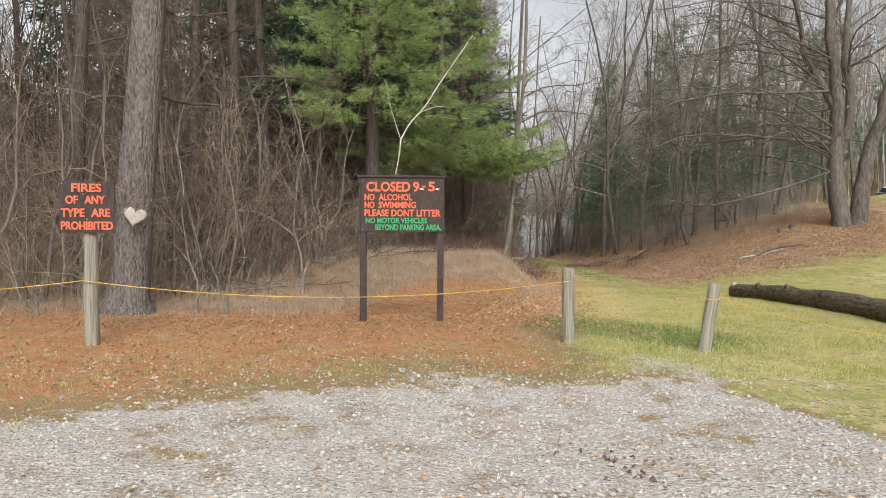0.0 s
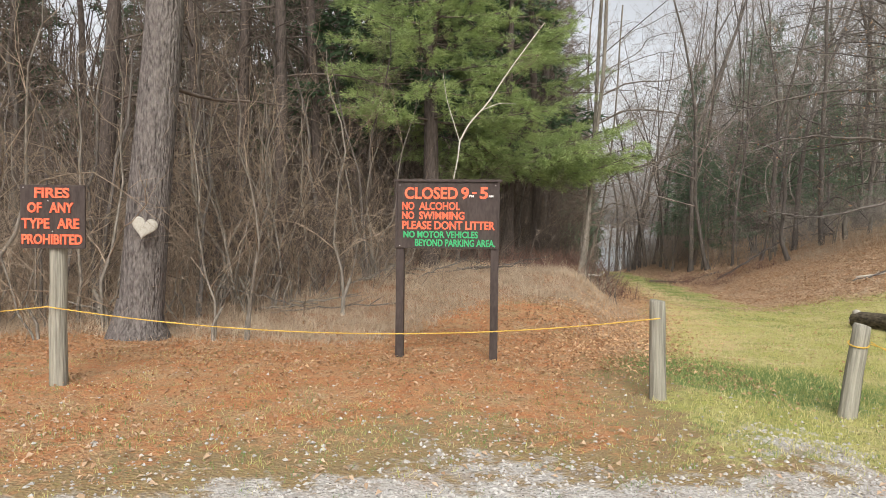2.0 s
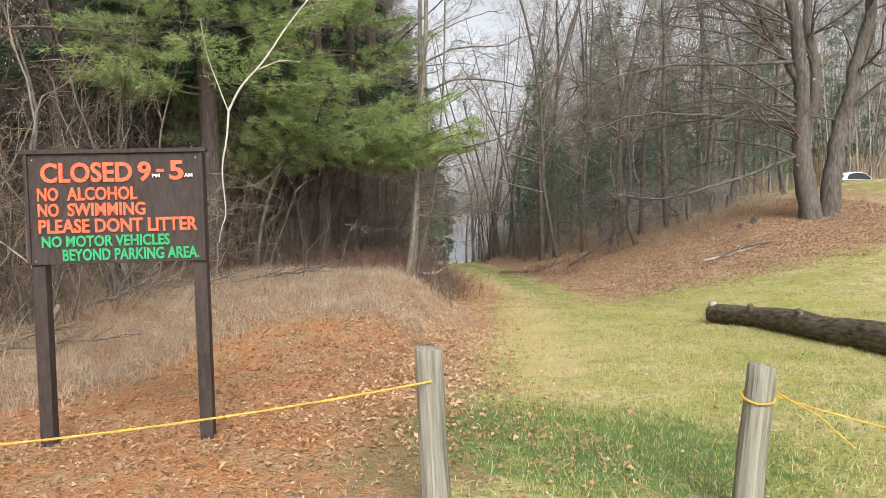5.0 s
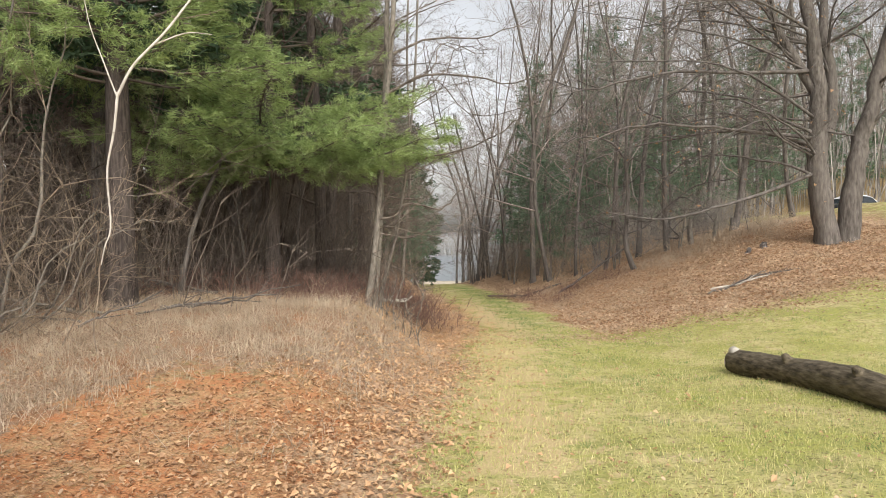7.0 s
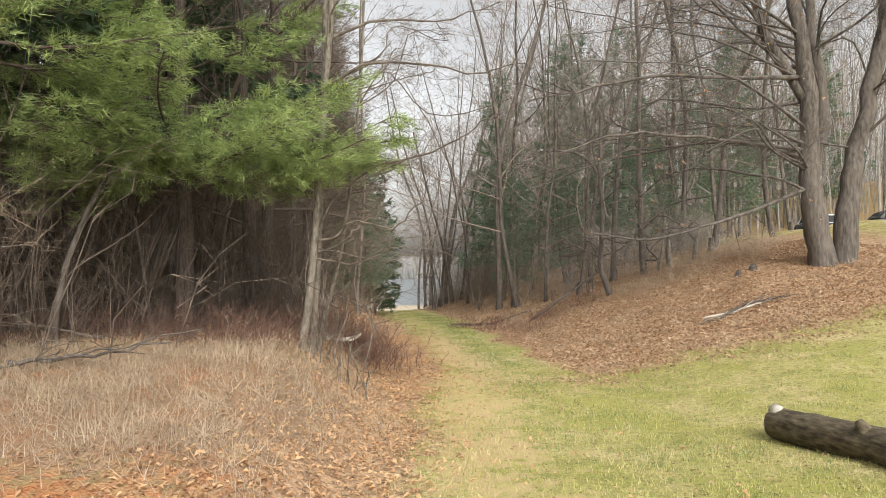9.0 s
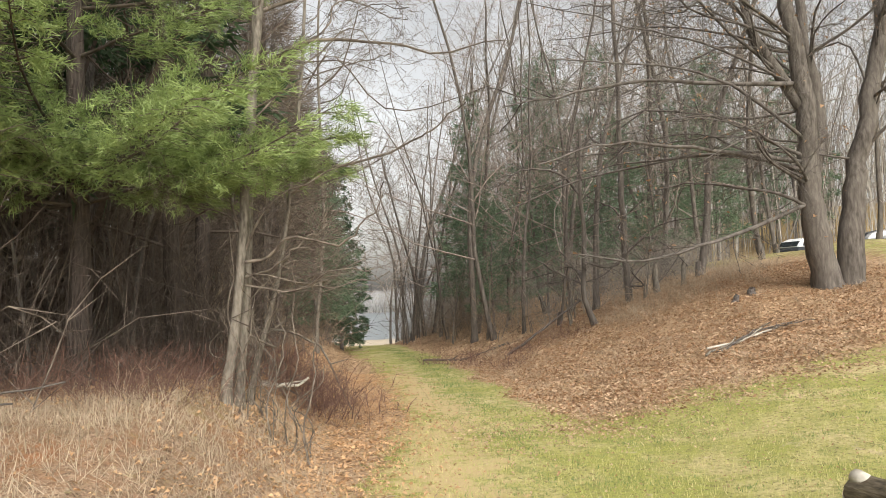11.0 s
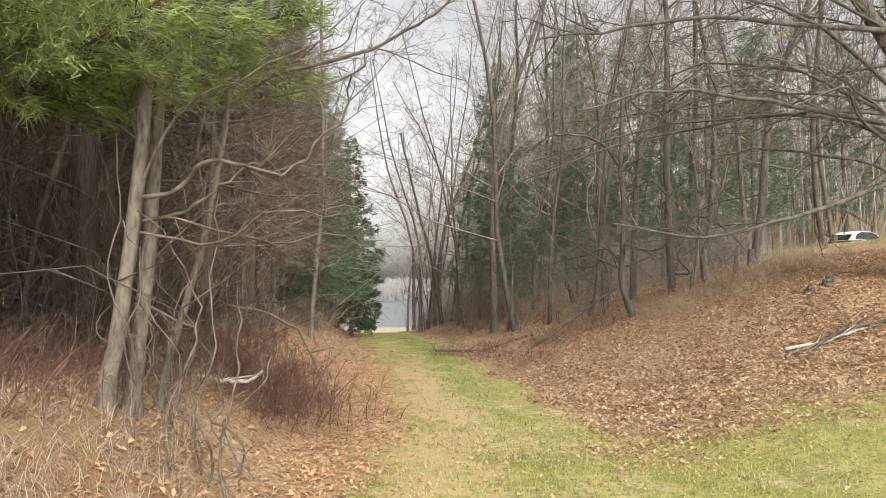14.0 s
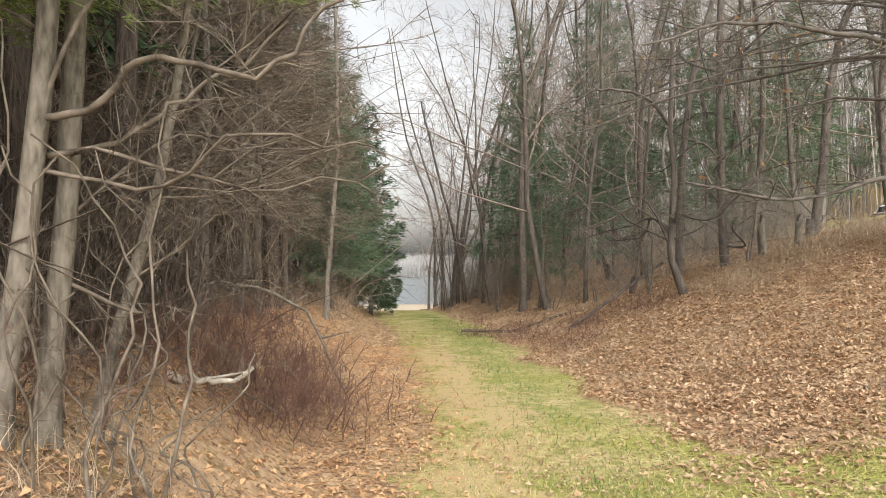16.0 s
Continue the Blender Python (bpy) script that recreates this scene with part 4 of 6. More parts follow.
spots = []
for i in range(40):
    x = rnd.uniform(-13, 1.0)
    spots.append((rnd.randrange(4) if x < -2.6 else rnd.choice((1, 3)), x, wood_edge(x) + rnd.uniform(0.2, 4)))
for i in range(16):
    y = rnd.uniform(24, 50)
    spots.append((rnd.randrange(4), float(path_x(y)) - 3.0 - rnd.uniform(0, 2.5), y))
y = 33.0
while y < 75:
    spots.append((rnd.choice((0, 2, 0, 3)), hill_edge(y) + rnd.uniform(-0.3, 3.0), y))
    y += 1.2 * rnd.uniform(0.6, 1.4) * (1 + (y - 31) / 60)
sow(sapl, spots, 0.7, 1.15)
spots = []
for x in np.arange(-13.5, 1.3, 1.25):
    e = wood_edge(x)
    front, back = ((0, 0, 2, 1), (1, 3)) if x < -3.2 else ((6, 1, 6), (4, 4, 1))
    spots.append((rnd.choice(front), x + rnd.uniform(-0.4, 0.4), e + rnd.uniform(0.6, 1.2)))
    spots.append((rnd.choice(back), x + rnd.uniform(-0.5, 0.5), e + rnd.uniform(1.6, 2.8)))
    spots.append((rnd.choice((1, 4)), x * 1.15 + rnd.uniform(-0.5, 0.5), e + rnd.uniform(3.4, 5.6)))
for i in range(24):
    y = rnd.uniform(36, 66)
    spots.append((5, hill_edge(y) + 0.6 + abs(rnd.gauss(0, 3.5)), y))
for i in range(8):
    spots.append((5, rnd.uniform(14, 20), 37.5 + rnd.uniform(-0.5, 4)))
for y in np.arange(37, 58, 2.6):
    spots.append((rnd.choice((0, 2, 5)), hill_edge(y) + 0.8 + rnd.uniform(-0.4, 1.0), y))
for y in np.arange(26, 56, 3.0):
    spots.append((rnd.choice((0, 1, 2)), float(path_x(y)) - 3.7 + rnd.uniform(-0.6, 0.4), y))
sow(thick, spots, 0.75, 1.1)
sow([weeds], [(0, rnd.uniform(-8, 1.0), rnd.uniform(12.2, 18.5)) for _ in range(26)] + [(0, rnd.uniform(0.6, 2.6), rnd.uniform(17.5, 20)) for _ in range(7)], 0.7, 1.2)
sow([bramble], [(0, 2.5, 23.5), (0, 2.1, 23.9), (0, 2.8, 24.2), (0, 2.0, 23.3), (0, 2.8, 25.2), (0, 0.7, 19.7), (0, 0.1, 20.1), (0, -0.6, 20.0), (0, -1.2, 20.3), (0, -1.9, 19.6), (0, 0.9, 20.4), (0, -2.6, 18.6), (0, 0.3, 21.0), (0, 0.6, 21.7), (0, 1.4, 23.2), (0, 0.9, 24.0), (0, 1.9, 24.2), (0, 1.5, 25.6), (0, 0.0, 22.8), (0, 2.1, 26.8), (0, 2.3, 23.4), (0, 1.1, 26.6), (0, 0.3, 24.6), (0, 1.9, 28.2), (0, -0.6, 21.6), (0, 2.6, 24.6), (0, 2.5, 25.6), (0, 1.5, 22.2), (0, 1.0, 20.9), (0, 2.7, 27.0), (0, 8.6, 31.5), (0, 9.6, 33.0), (0, 8.3, 34.5), (0, 10.8, 32.4), (0, 7.6, 36.5), (0, 9.0, 36.8)], 0.85, 1.2)

crooked = [bare_tree("crooked_sapling", 600 + i, h, r, "crooked pale bare sapling with twisting branches", "saplings of the wood edge", (9, 5), (l, -0.1), 0.15, 0.5, M_TWIG_PALE, M_PALEBARK, 0.06, (0.4, 1.2), 2, 0.24, 0.5)
           for i, (h, r, l) in enumerate([(3.6, 0.020, 0.25), (4.6, 0.026, -0.3), (2.8, 0.016, 0.5), (5.2, 0.03, 0.1)])]
spots = []
for i in range(34):
    x = rnd.uniform(-9.8, -2.7)
    spots.append((rnd.randrange(4), x, wood_edge(x) + rnd.uniform(-0.1, 1.1)))
spots += [(3, -4.1, 11.7), (1, -4.5, 11.5), (0, -6.8, 11.2), (2, -7.6, 11.0), (1, -3.2, 13.8)]
sow(crooked, spots, 0.8, 1.2)

for ob in hard + sapl + pines + thick + crooked:
    if not ob.get("set"):
        place(ob, -10.5 + rnd.uniform(-3, 3), 20 + rnd.uniform(-2, 4))
# spruces by the lake end of the path, hemlocks in the wood
spruce = evergreen("spruce_tree", 500, 15, 0.17, "dark green spruce with boughs down to the ground", 80, 0.06, 3.4, "", 60, 0.34, 6, 0.032)
place(spruce, 5.05, 50, 0.68, 20)
for x, y, sc in ((4.2, 46.5, 0.5), (4.4, 57, 0.75), (5.4, 80, 1.1), (3.4, 66, 0.95)):
    again(spruce, x, y, sc, rnd.uniform(0, 360))
larch = evergreen("bare_conifer", 503, 14, 0.085, "leafless conifer with dense fine brown twigs beside the path", 95, 0.12, 2.3, "bare conifers along the path", 70, 0.24, 5, 0.007, M_TWIG_BROWN, 0.12, 0.75, M_BARK, "fine brown twigs")
place(larch, 1.2, 28.2, 0.95, 40)
for x, y, sc in ((1.7, 31.5, 1.0), (2.0, 35.3, 1.02), (1.9, 39.5, 1.05), (2.3, 44, 1.0), (-0.8, 26.5, 1.0), (-0.6, 31, 1.1), (0.4, 37, 1.15), (3.4, 51, 1.0), (-3.5, 24, 0.95), (-9, 20.5, 0.9), (-13, 19.5, 0.9), (-6.3, 19.5, 0.85), (-11, 25, 1.1), (-16.5, 22, 1.0), (-7, 26, 1.1), (-4.6, 22, 0.8)):
    again(larch, x, y, sc, rnd.uniform(0, 360))
hill_pine = evergreen("pine_tree", 504, 13, 0.13, "blue-green pine standing among the bare hillside trees", 60, 0.14, 3.0, "pines of the hillside", 60, 0.30, 6, 0.02, M_NEEDLE_HILL, -0.1, 0.75)
place(hill_pine, 11.3, 42.5, 0.5, 10)
for x, y, sc in ((3.3, 40.8, 0.66), (4.0, 45.2, 0.74), (3.2, 36.5, 0.45), (2.4, 42.5, 0.85), (11.8, 47, 0.95), (13.2, 40.5, 0.48), (16.8, 40.5, 0.6), (15.8, 48.5, 1.05), (21.5, 45, 0.8), (18.5, 46, 1.0), (26, 48, 0.95), (19, 54, 1.2), (13.5, 53, 0.8), (32, 56, 1.2), (40, 58, 1.2)):
    again(hill_pine, x, y, sc, rnd.uniform(0, 360))
hem = evergreen("hemlock_tree", 501, 13, 0.14, "dark hemlock with drooping green boughs", 60, 0.27, 3.0, "", 60, 0.30, 5, 0.034, None, -0.3, 0.8)
place(hem, -3.2, 20.5, 1.0, 0)
for x, y, s in ((-1.0, 24.5, 1.1), (-5.5, 25, 1.2), (-14, 33, 1.3), (-2.5, 31, 1.2), (-22, 31, 1.3), (-12, 40, 1.5), (-20, 41, 1.5), (-28, 39, 1.5), (-5, 42, 1.4), (-1.2, 38, 1.1), (0.5, 45, 1.0)):
    again(hem, x, y, s, rnd.uniform(0, 360))


def along(pts, f):
    pts = np.asarray(pts, float)
    u = f * (len(pts) - 1)
    i = min(int(u), len(pts) - 2)
    return pts[i] + (pts[i + 1] - pts[i]) * (u - i)


def spline(pts, n):
    """n places along a smooth curve through pts."""
    p = np.asarray(pts, float)
    q = np.concatenate(([2 * p[0] - p[1]], p, [2 * p[-1] - p[-2]]))
    out = []
    for u in np.linspace(0, len(p) - 1, n):
        i = min(int(u), len(p) - 2)
        t = u - i
        a, b, c, d = q[i:i + 4]
        out.append(0.5 * (2 * b + (c - a) * t + (2 * a - 5 * b + 4 * c - d) * t * t + (3 * b - a - 3 * c + d) * t ** 3))
    return np.array(out)


def led_tree(name, seed, label, foot, stems, limbs, bark, twig, rough=0.02):
    """A tree of led stems and limbs in world metres; stems = (points, radii), limbs = (points, radii, side twigs, their length)."""
    rng = np.random.default_rng(seed)
    root = tagged(new(name), label, "tree")
    foot = np.array((*foot, gz(*foot)))
    root.matrix_world = Matrix.Translation(foot)
    for pts, r0, r1 in stems:
        n = 22
        fine = spline(np.array(pts) - foot, n) + rng.normal(0, rough * r0 / 0.1, (n, 3)) * np.linspace(0.2, 1, n)[:, None]
        rad = np.linspace(r0, r1, n) * rng.uniform(0.94, 1.06, n)
        if pts[0][2] < foot[2] + 0.3:
            rad[:4] *= (1.45, 1.25, 1.1, 1.03)
        t = Tubes()
        t.add(fine, rad, 14)
        child("trunk", t.mesh("trunk", bark), root)
    for pts, r0, r1, count, ln in limbs:
        n = max(8, 3 * len(pts))
        fine = spline(np.array(pts) - foot, n) + rng.normal(0, 0.02 + 0.2 * r0, (n, 3)) * np.linspace(0.1, 1, n)[:, None]
        t = Tubes()
        t.add(fine, np.linspace(r0, r1, n), 7)
        for k in range(count):
            f = rng.uniform(0.15, 1.0)
            i = min(int(f * (n - 1)), n - 2)
            d = turned(rng, fine[i + 1] - fine[i], rng.uniform(0.4, 1.2))
            grow(rng, [t], fine[i], d, ln * rng.uniform(0.5, 1.3) * (1.2 - 0.5 * f), max(r1, r0 * 0.32) * rng.uniform(0.5, 0.9), 2, 4, (0, 0, 5, 4), 0.24, 0.0, 0.15, 0.6, (0.4, 1.1), 0.35, 0.5, r1 * 0.35)
        child("limb", t.mesh("limb", twig), root)
    return root


def reach(rng, stem, lo, hi, n, out, rise, r0, r1, count, ln):
    """Random long limbs from a stem: out and rise are ranges, in metres, of the way to their ends."""
    made = []
    for _ in range(n):
        p = along(stem, rng.uniform(lo, hi))
        e = np.array([rng.uniform(*w) for w in out] + [rng.uniform(*rise)])
        mid = [p + e * f + np.array((0, 0, 0.22 * math.sin(f * 3.1) * np.linalg.norm(e) * 0.5)) + rng.normal(0, 0.25, 3) for f in (0.3, 0.6)]
        k = rng.uniform(0.6, 1.15)
        made.append(([tuple(p), *[tuple(m) for m in mid], tuple(p + e)], r0 * k, r1 * k, count, ln))
    return made


rg = np.random.default_rng(77)
# the big spreading tree on the slope: two stems from one foot
b_l = [(15.70, 27.25, 0.68), (15.65, 27.25, 1.58), (15.37, 27.25, 3.02), (15.32, 27.25, 4.21), (15.33, 27.25, 6.01), (15.07, 27.25, 8.14), (14.90, 27.45, 11.78)]
b_f = [(15.33, 27.25, 5.78), (14.79, 27.45, 6.82), (14.20, 27.65, 8.08), (14.10, 27.85, 9.28), (13.60, 28.05, 11.78)]
b_m = [(15.40, 27.35, 3.98), (16.20, 27.75, 5.68), (16.05, 27.95, 7.88), (16.26, 28.25, 9.58), (16.40, 28.25, 12.78)]
b_r = [(16.20, 27.05, 0.68), (16.22, 27.05, 1.66), (16.36, 27.05, 3.28), (16.70, 27.05, 4.78), (17.33, 27.05, 6.78), (17.84, 27.05, 9.18), (18.20, 27.05, 11.78)]
limbs = [([(15.30, 27.25, 3.46), (13.36, 26.75, 2.84), (11.40, 26.25, 2.34), (9.50, 25.75, 2.03), (7.80, 25.25, 2.21)], 0.062, 0.014, 18, 1.5),
         ([(15.10, 27.25, 4.50), (13.00, 26.75, 4.59), (10.86, 26.25, 4.66), (8.90, 25.75, 4.57), (7.30, 25.25, 4.02)], 0.062, 0.014, 20, 1.7),
         ([(15.10, 27.25, 6.54), (12.96, 26.85, 6.34), (10.40, 26.45, 6.20), (8.30, 26.15, 5.74), (6.70, 25.75, 5.33)], 0.066, 0.015, 20, 1.8)]
limbs += reach(rg, b_l, 0.36, 0.92, 18, ((-8.5, -4), (-4, 3)), (-1.2, 1.6), 0.048, 0.012, 15, 1.7)
limbs += reach(rg, b_f, 0.2, 0.95, 12, ((-6.5, -2), (-4, 3)), (-0.3, 2.5), 0.045, 0.011, 14, 1.6)
limbs += reach(rg, b_m, 0.3, 0.95, 12, ((-4, 3), (-5, 3)), (0.5, 3), 0.042, 0.011, 12, 1.5)
limbs += reach(rg, b_r, 0.36, 0.9, 12, ((-2, 6), (-5, 4)), (-0.5, 2.5), 0.046, 0.011, 13, 1.6)
big = led_tree("spreading_tree", 31, "large leafless spreading tree with two grey trunks on the slope", (15.9, 27.15), [(b_l, 0.39, 0.15), (b_f, 0.17, 0.07), (b_m, 0.21, 0.08), (b_r, 0.35, 0.14)], limbs, M_BARK, M_LIMB)
vs = []
for o in big.children:
    if o.name.startswith("limb"):
        co = np.empty(len(o.data.vertices) * 3, np.float32)
        o.data.vertices.foreach_get("co", co)
        vs.append(co.reshape(-1, 3)[3::31])
vs = np.concatenate(vs)
vs = vs[rg.random(len(vs)) < 0.5 * (wob(vs[:, 0], vs[:, 2], 0.9, 3) > 0.05)]
a = rg.normal(0, 0.032, (len(vs), 3, 3))
a[:, :, 2] -= 0.03
tagged(child("foliage", fast_mesh("foliage", (vs[:, None, :] + a).reshape(-1, 3), np.arange(len(vs) * 3).reshape(-1, 3), M_LEAF_DARK, False), big, "few withered red-brown leaves"), kind="stuff")

# the twin trunks beside the path, their limbs crossing and reaching over it
t_a = [(1.50, 20.32, 0.10), (1.54, 20.32, 0.55), (1.62, 20.32, 1.05), (1.70, 20.32, 1.75), (1.76, 20.32, 2.60), (1.86, 20.32, 3.87), (1.97, 20.32, 4.79), (2.09, 20.42, 7.00), (2.14, 20.52, 11.00)]
t_b = [(1.62, 20.62, 0.10), (1.66, 20.62, 0.60), (1.71, 20.62, 1.10), (1.76, 20.62, 1.80), (1.81, 20.62, 2.80), (1.92, 20.72, 5.00), (2.04, 20.82, 9.00)]
t_c = [(1.74, 21.12, 0.20), (1.84, 21.12, 0.70), (1.99, 21.12, 1.25), (2.12, 21.12, 1.78), (2.24, 21.12, 2.48), (2.32, 21.12, 3.05), (2.49, 21.22, 4.60), (2.64, 21.32, 7.50)]
limbs = [([(1.72, 20.32, 1.94), (2.01, 20.23, 1.98), (2.21, 20.15, 2.16), (2.43, 20.06, 2.20), (2.74, 19.98, 2.08), (3.02, 19.89, 2.24), (3.24, 19.81, 2.50), (3.36, 19.72, 2.75)], 0.021, 0.007, 16, 0.8),
         ([(1.72, 20.42, 1.76), (2.01, 20.50, 1.84), (2.23, 20.57, 2.01), (2.42, 20.64, 2.20), (2.64, 20.72, 2.33), (2.89, 20.72, 2.60)], 0.018, 0.007, 12, 0.8),
         ([(2.28, 21.12, 2.83), (2.72, 20.96, 3.13), (3.22, 20.80, 3.22), (3.64, 20.64, 3.36), (3.94, 20.48, 3.50), (4.14, 20.32, 3.65), (4.44, 20.12, 3.85)], 0.022, 0.007, 16, 0.8),
         ([(1.89, 20.32, 4.20), (2.54, 20.12, 4.50), (3.24, 20.02, 4.50), (4.04, 19.82, 4.35), (4.84, 19.72, 4.50)], 0.026, 0.007, 16, 0.9),
         ([(1.96, 20.32, 4.90), (2.74, 20.52, 5.30), (3.74, 20.72, 5.40), (4.74, 20.92, 5.80)], 0.026, 0.007, 16, 1.0)]
limbs += reach(rg, t_a, 0.3, 0.9, 7, ((0.6, 2.6), (-1.0, 0.8)), (-0.1, 1.2), 0.014, 0.006, 10, 0.8)
limbs += reach(rg, t_b, 0.3, 0.9, 7, ((-1.6, 2.0), (-0.9, 1.2)), (-0.1, 1.2), 0.013, 0.006, 10, 0.8)
limbs += reach(rg, t_c, 0.35, 0.95, 7, ((-0.3, 2.6), (-1.0, 1.0)), (-0.2, 1.2), 0.013, 0.006, 10, 0.8)
for k in range(20):
    x0, y0, h = rg.uniform(1.35, 2.5), rg.uniform(19.9, 21.1), rg.uniform(0.7, 2.3)
    z0 = gz(x0, y0)
    limbs.append(([(x0 + rg.normal(0, 0.13) * (f > 0), y0 + rg.normal(0, 0.1), z0 - 0.05 + f * h) for f in (0, 0.25, 0.5, 0.75, 1)], rg.uniform(0.006, 0.014), 0.005, 3, 0.35))
led_tree("twin_tree", 32, "leafless tree with smooth pale-grey twin trunks beside the path", (1.60, 20.45), [(t_a, 0.067, 0.04), (t_b, 0.072, 0.042), (t_c, 0.038, 0.02)], limbs, M_PALEBARK, M_LIMB_PALE, 0.012)

# the small leaning tree at the edge of the hillside wood, and the straight one behind it
s_a = [(11.72, 32.5, 0.1), (11.45, 32.5, 0.8), (11.3, 32.5, 1.3), (11.36, 32.5, 2.2), (11.43, 32.5, 3.1), (11.34, 32.5, 4.5), (11.5, 32.6, 6.5)]
limbs = [([(11.36, 32.5, 4.4), (10.73, 32.5, 5.1), (9.76, 32.4, 5.23), (9.1, 32.3, 5.1), (8.4, 32.2, 4.7)], 0.05, 0.012, 14, 1.0)]
limbs += reach(rg, s_a, 0.3, 0.95, 10, ((-3.2, 2.6), (-2, 2)), (-0.4, 1.6), 0.035, 0.01, 10, 1.0)
led_tree("leaning_tree", 41, "small leafless leaning tree with arching limbs on the slope", (11.65, 32.5), [(s_a, 0.10, 0.05)], limbs, M_BARK, M_LIMB)
s_b = [(13.7, 34.0, 0.5), (13.6, 34.0, 1.4), (13.53, 34.0, 3.0), (13.54, 34.0, 5.5), (13.6, 34.0, 9), (13.5, 34.1, 14)]
led_tree("slope_tree", 42, "straight leafless tree at the top of the leafy slope", (13.65, 34.0), [(s_b, 0.14, 0.06)], reach(rg, s_b, 0.2, 0.95, 16, ((-3, 3), (-2.5, 2.5)), (0, 2), 0.035, 0.01, 10, 1.1), M_BARK, M_LIMB)

# a slender pale tree beside the path
p_a = [(3.05, 33.0, gz(3.05, 33.0) - 0.2), (3.1, 33.0, 0.9), (3.3, 33.0, 3.0), (3.35, 33.0, 5.0), (3.3, 33.1, 8.5), (3.5, 33.2, 12)]
led_tree("slender_tree", 43, "slender pale leafless tree beside the grass path", (3.05, 33.0), [(p_a, 0.065, 0.03)], reach(rg, p_a, 0.25, 0.95, 14, ((-1.6, 1.8), (-1.5, 1.5)), (0.1, 1.4), 0.02, 0.008, 8, 0.8), M_PALEBARK, M_LIMB_PALE)

# thin dark stems where the path drops to the beach
for k in range(9):
    x0, y0 = 9.05 + 0.17 * k + rg.uniform(-0.05, 0.05), 54.5 + rg.uniform(-0.8, 0.8)
    z0, h, w = gz(x0, y0), rg.uniform(3.5, 5.5), rg.normal(-0.1, 0.35)
    st = [(x0, y0, z0 - 0.2), (x0 + 0.2 * w, y0, z0 + 0.33 * h), (x0 + 0.6 * w, y0, z0 + 0.66 * h), (x0 + w, y0, z0 + h)]
    tagged(led_tree("shore_sapling", 60 + k, "thin dark leafless sapling above the beach", (x0, y0), [(st, 0.04, 0.015)], reach(rg, st, 0.4, 0.95, 3, ((-0.8, 0.8), (-0.6, 0.6)), (0.3, 1.0), 0.014, 0.008, 4, 0.5), M_BARK, M_TWIG), group="saplings above the beach")
st = [(10.6, 55, gz(10.6, 55) - 0.2), (10.0, 55, 2.5), (9.1, 55, 6.0), (8.2, 55, 10.0)]
led_tree("leaning_tree", 75, "slender dark leafless tree leaning over the path end", (10.6, 55), [(st, 0.11, 0.05)], reach(rg, st, 0.4, 0.95, 9, ((-1.8, 1.8), (-1, 1)), (0.4, 2.0), 0.03, 0.01, 8, 1.0), M_BARK, M_LIMB)

# pale bent sapling behind the sign
w_a = [(-1.57, 15.8, 1.3), (-1.53, 15.8, 1.5), (-1.46, 15.8, 1.75), (-1.49, 15.8, 2.34), (-1.41, 15.8, 2.81), (-1.36, 15.8, 3.25)]
w_b = [(-1.36, 15.8, 3.22), (-1.17, 15.75, 3.55), (-0.83, 15.8, 3.95), (-0.5, 16.0, 4.5), (0.0, 16.5, 5.3), (0.3, 17.0, 5.8)]
w_c = [(-1.37, 15.8, 3.2), (-1.5, 15.75, 3.6), (-1.62, 15.7, 4.0), (-1.7, 15.7, 4.5)]
w_d = [(-0.95, 15.8, 3.8), (-0.6, 15.75, 3.92), (-0.3, 15.7, 3.9)]
led_tree("pale_sapling", 33, "pale bare forked sapling behind the sign", (-1.62, 15.8), [(w_a, 0.006, 0.016), (w_b, 0.018, 0.008), (w_c, 0.010, 0.004), (w_d, 0.010, 0.004)], [([(-1.62, 15.8, gz(-1.62, 15.8) - 0.1), (-1.66, 15.82, 0.6), (-1.58, 15.8, 1.3), (-1.52, 15.8, 1.55)], 0.008, 0.006, 3, 0.5)] + reach(rg, w_b, 0.2, 0.95, 4, ((-0.6, 0.7), (-0.4, 0.4)), (-0.3, 0.6), 0.009, 0.003, 3, 0.3), M_WHITEBARK, M_TWIG_PALE, 0.008)


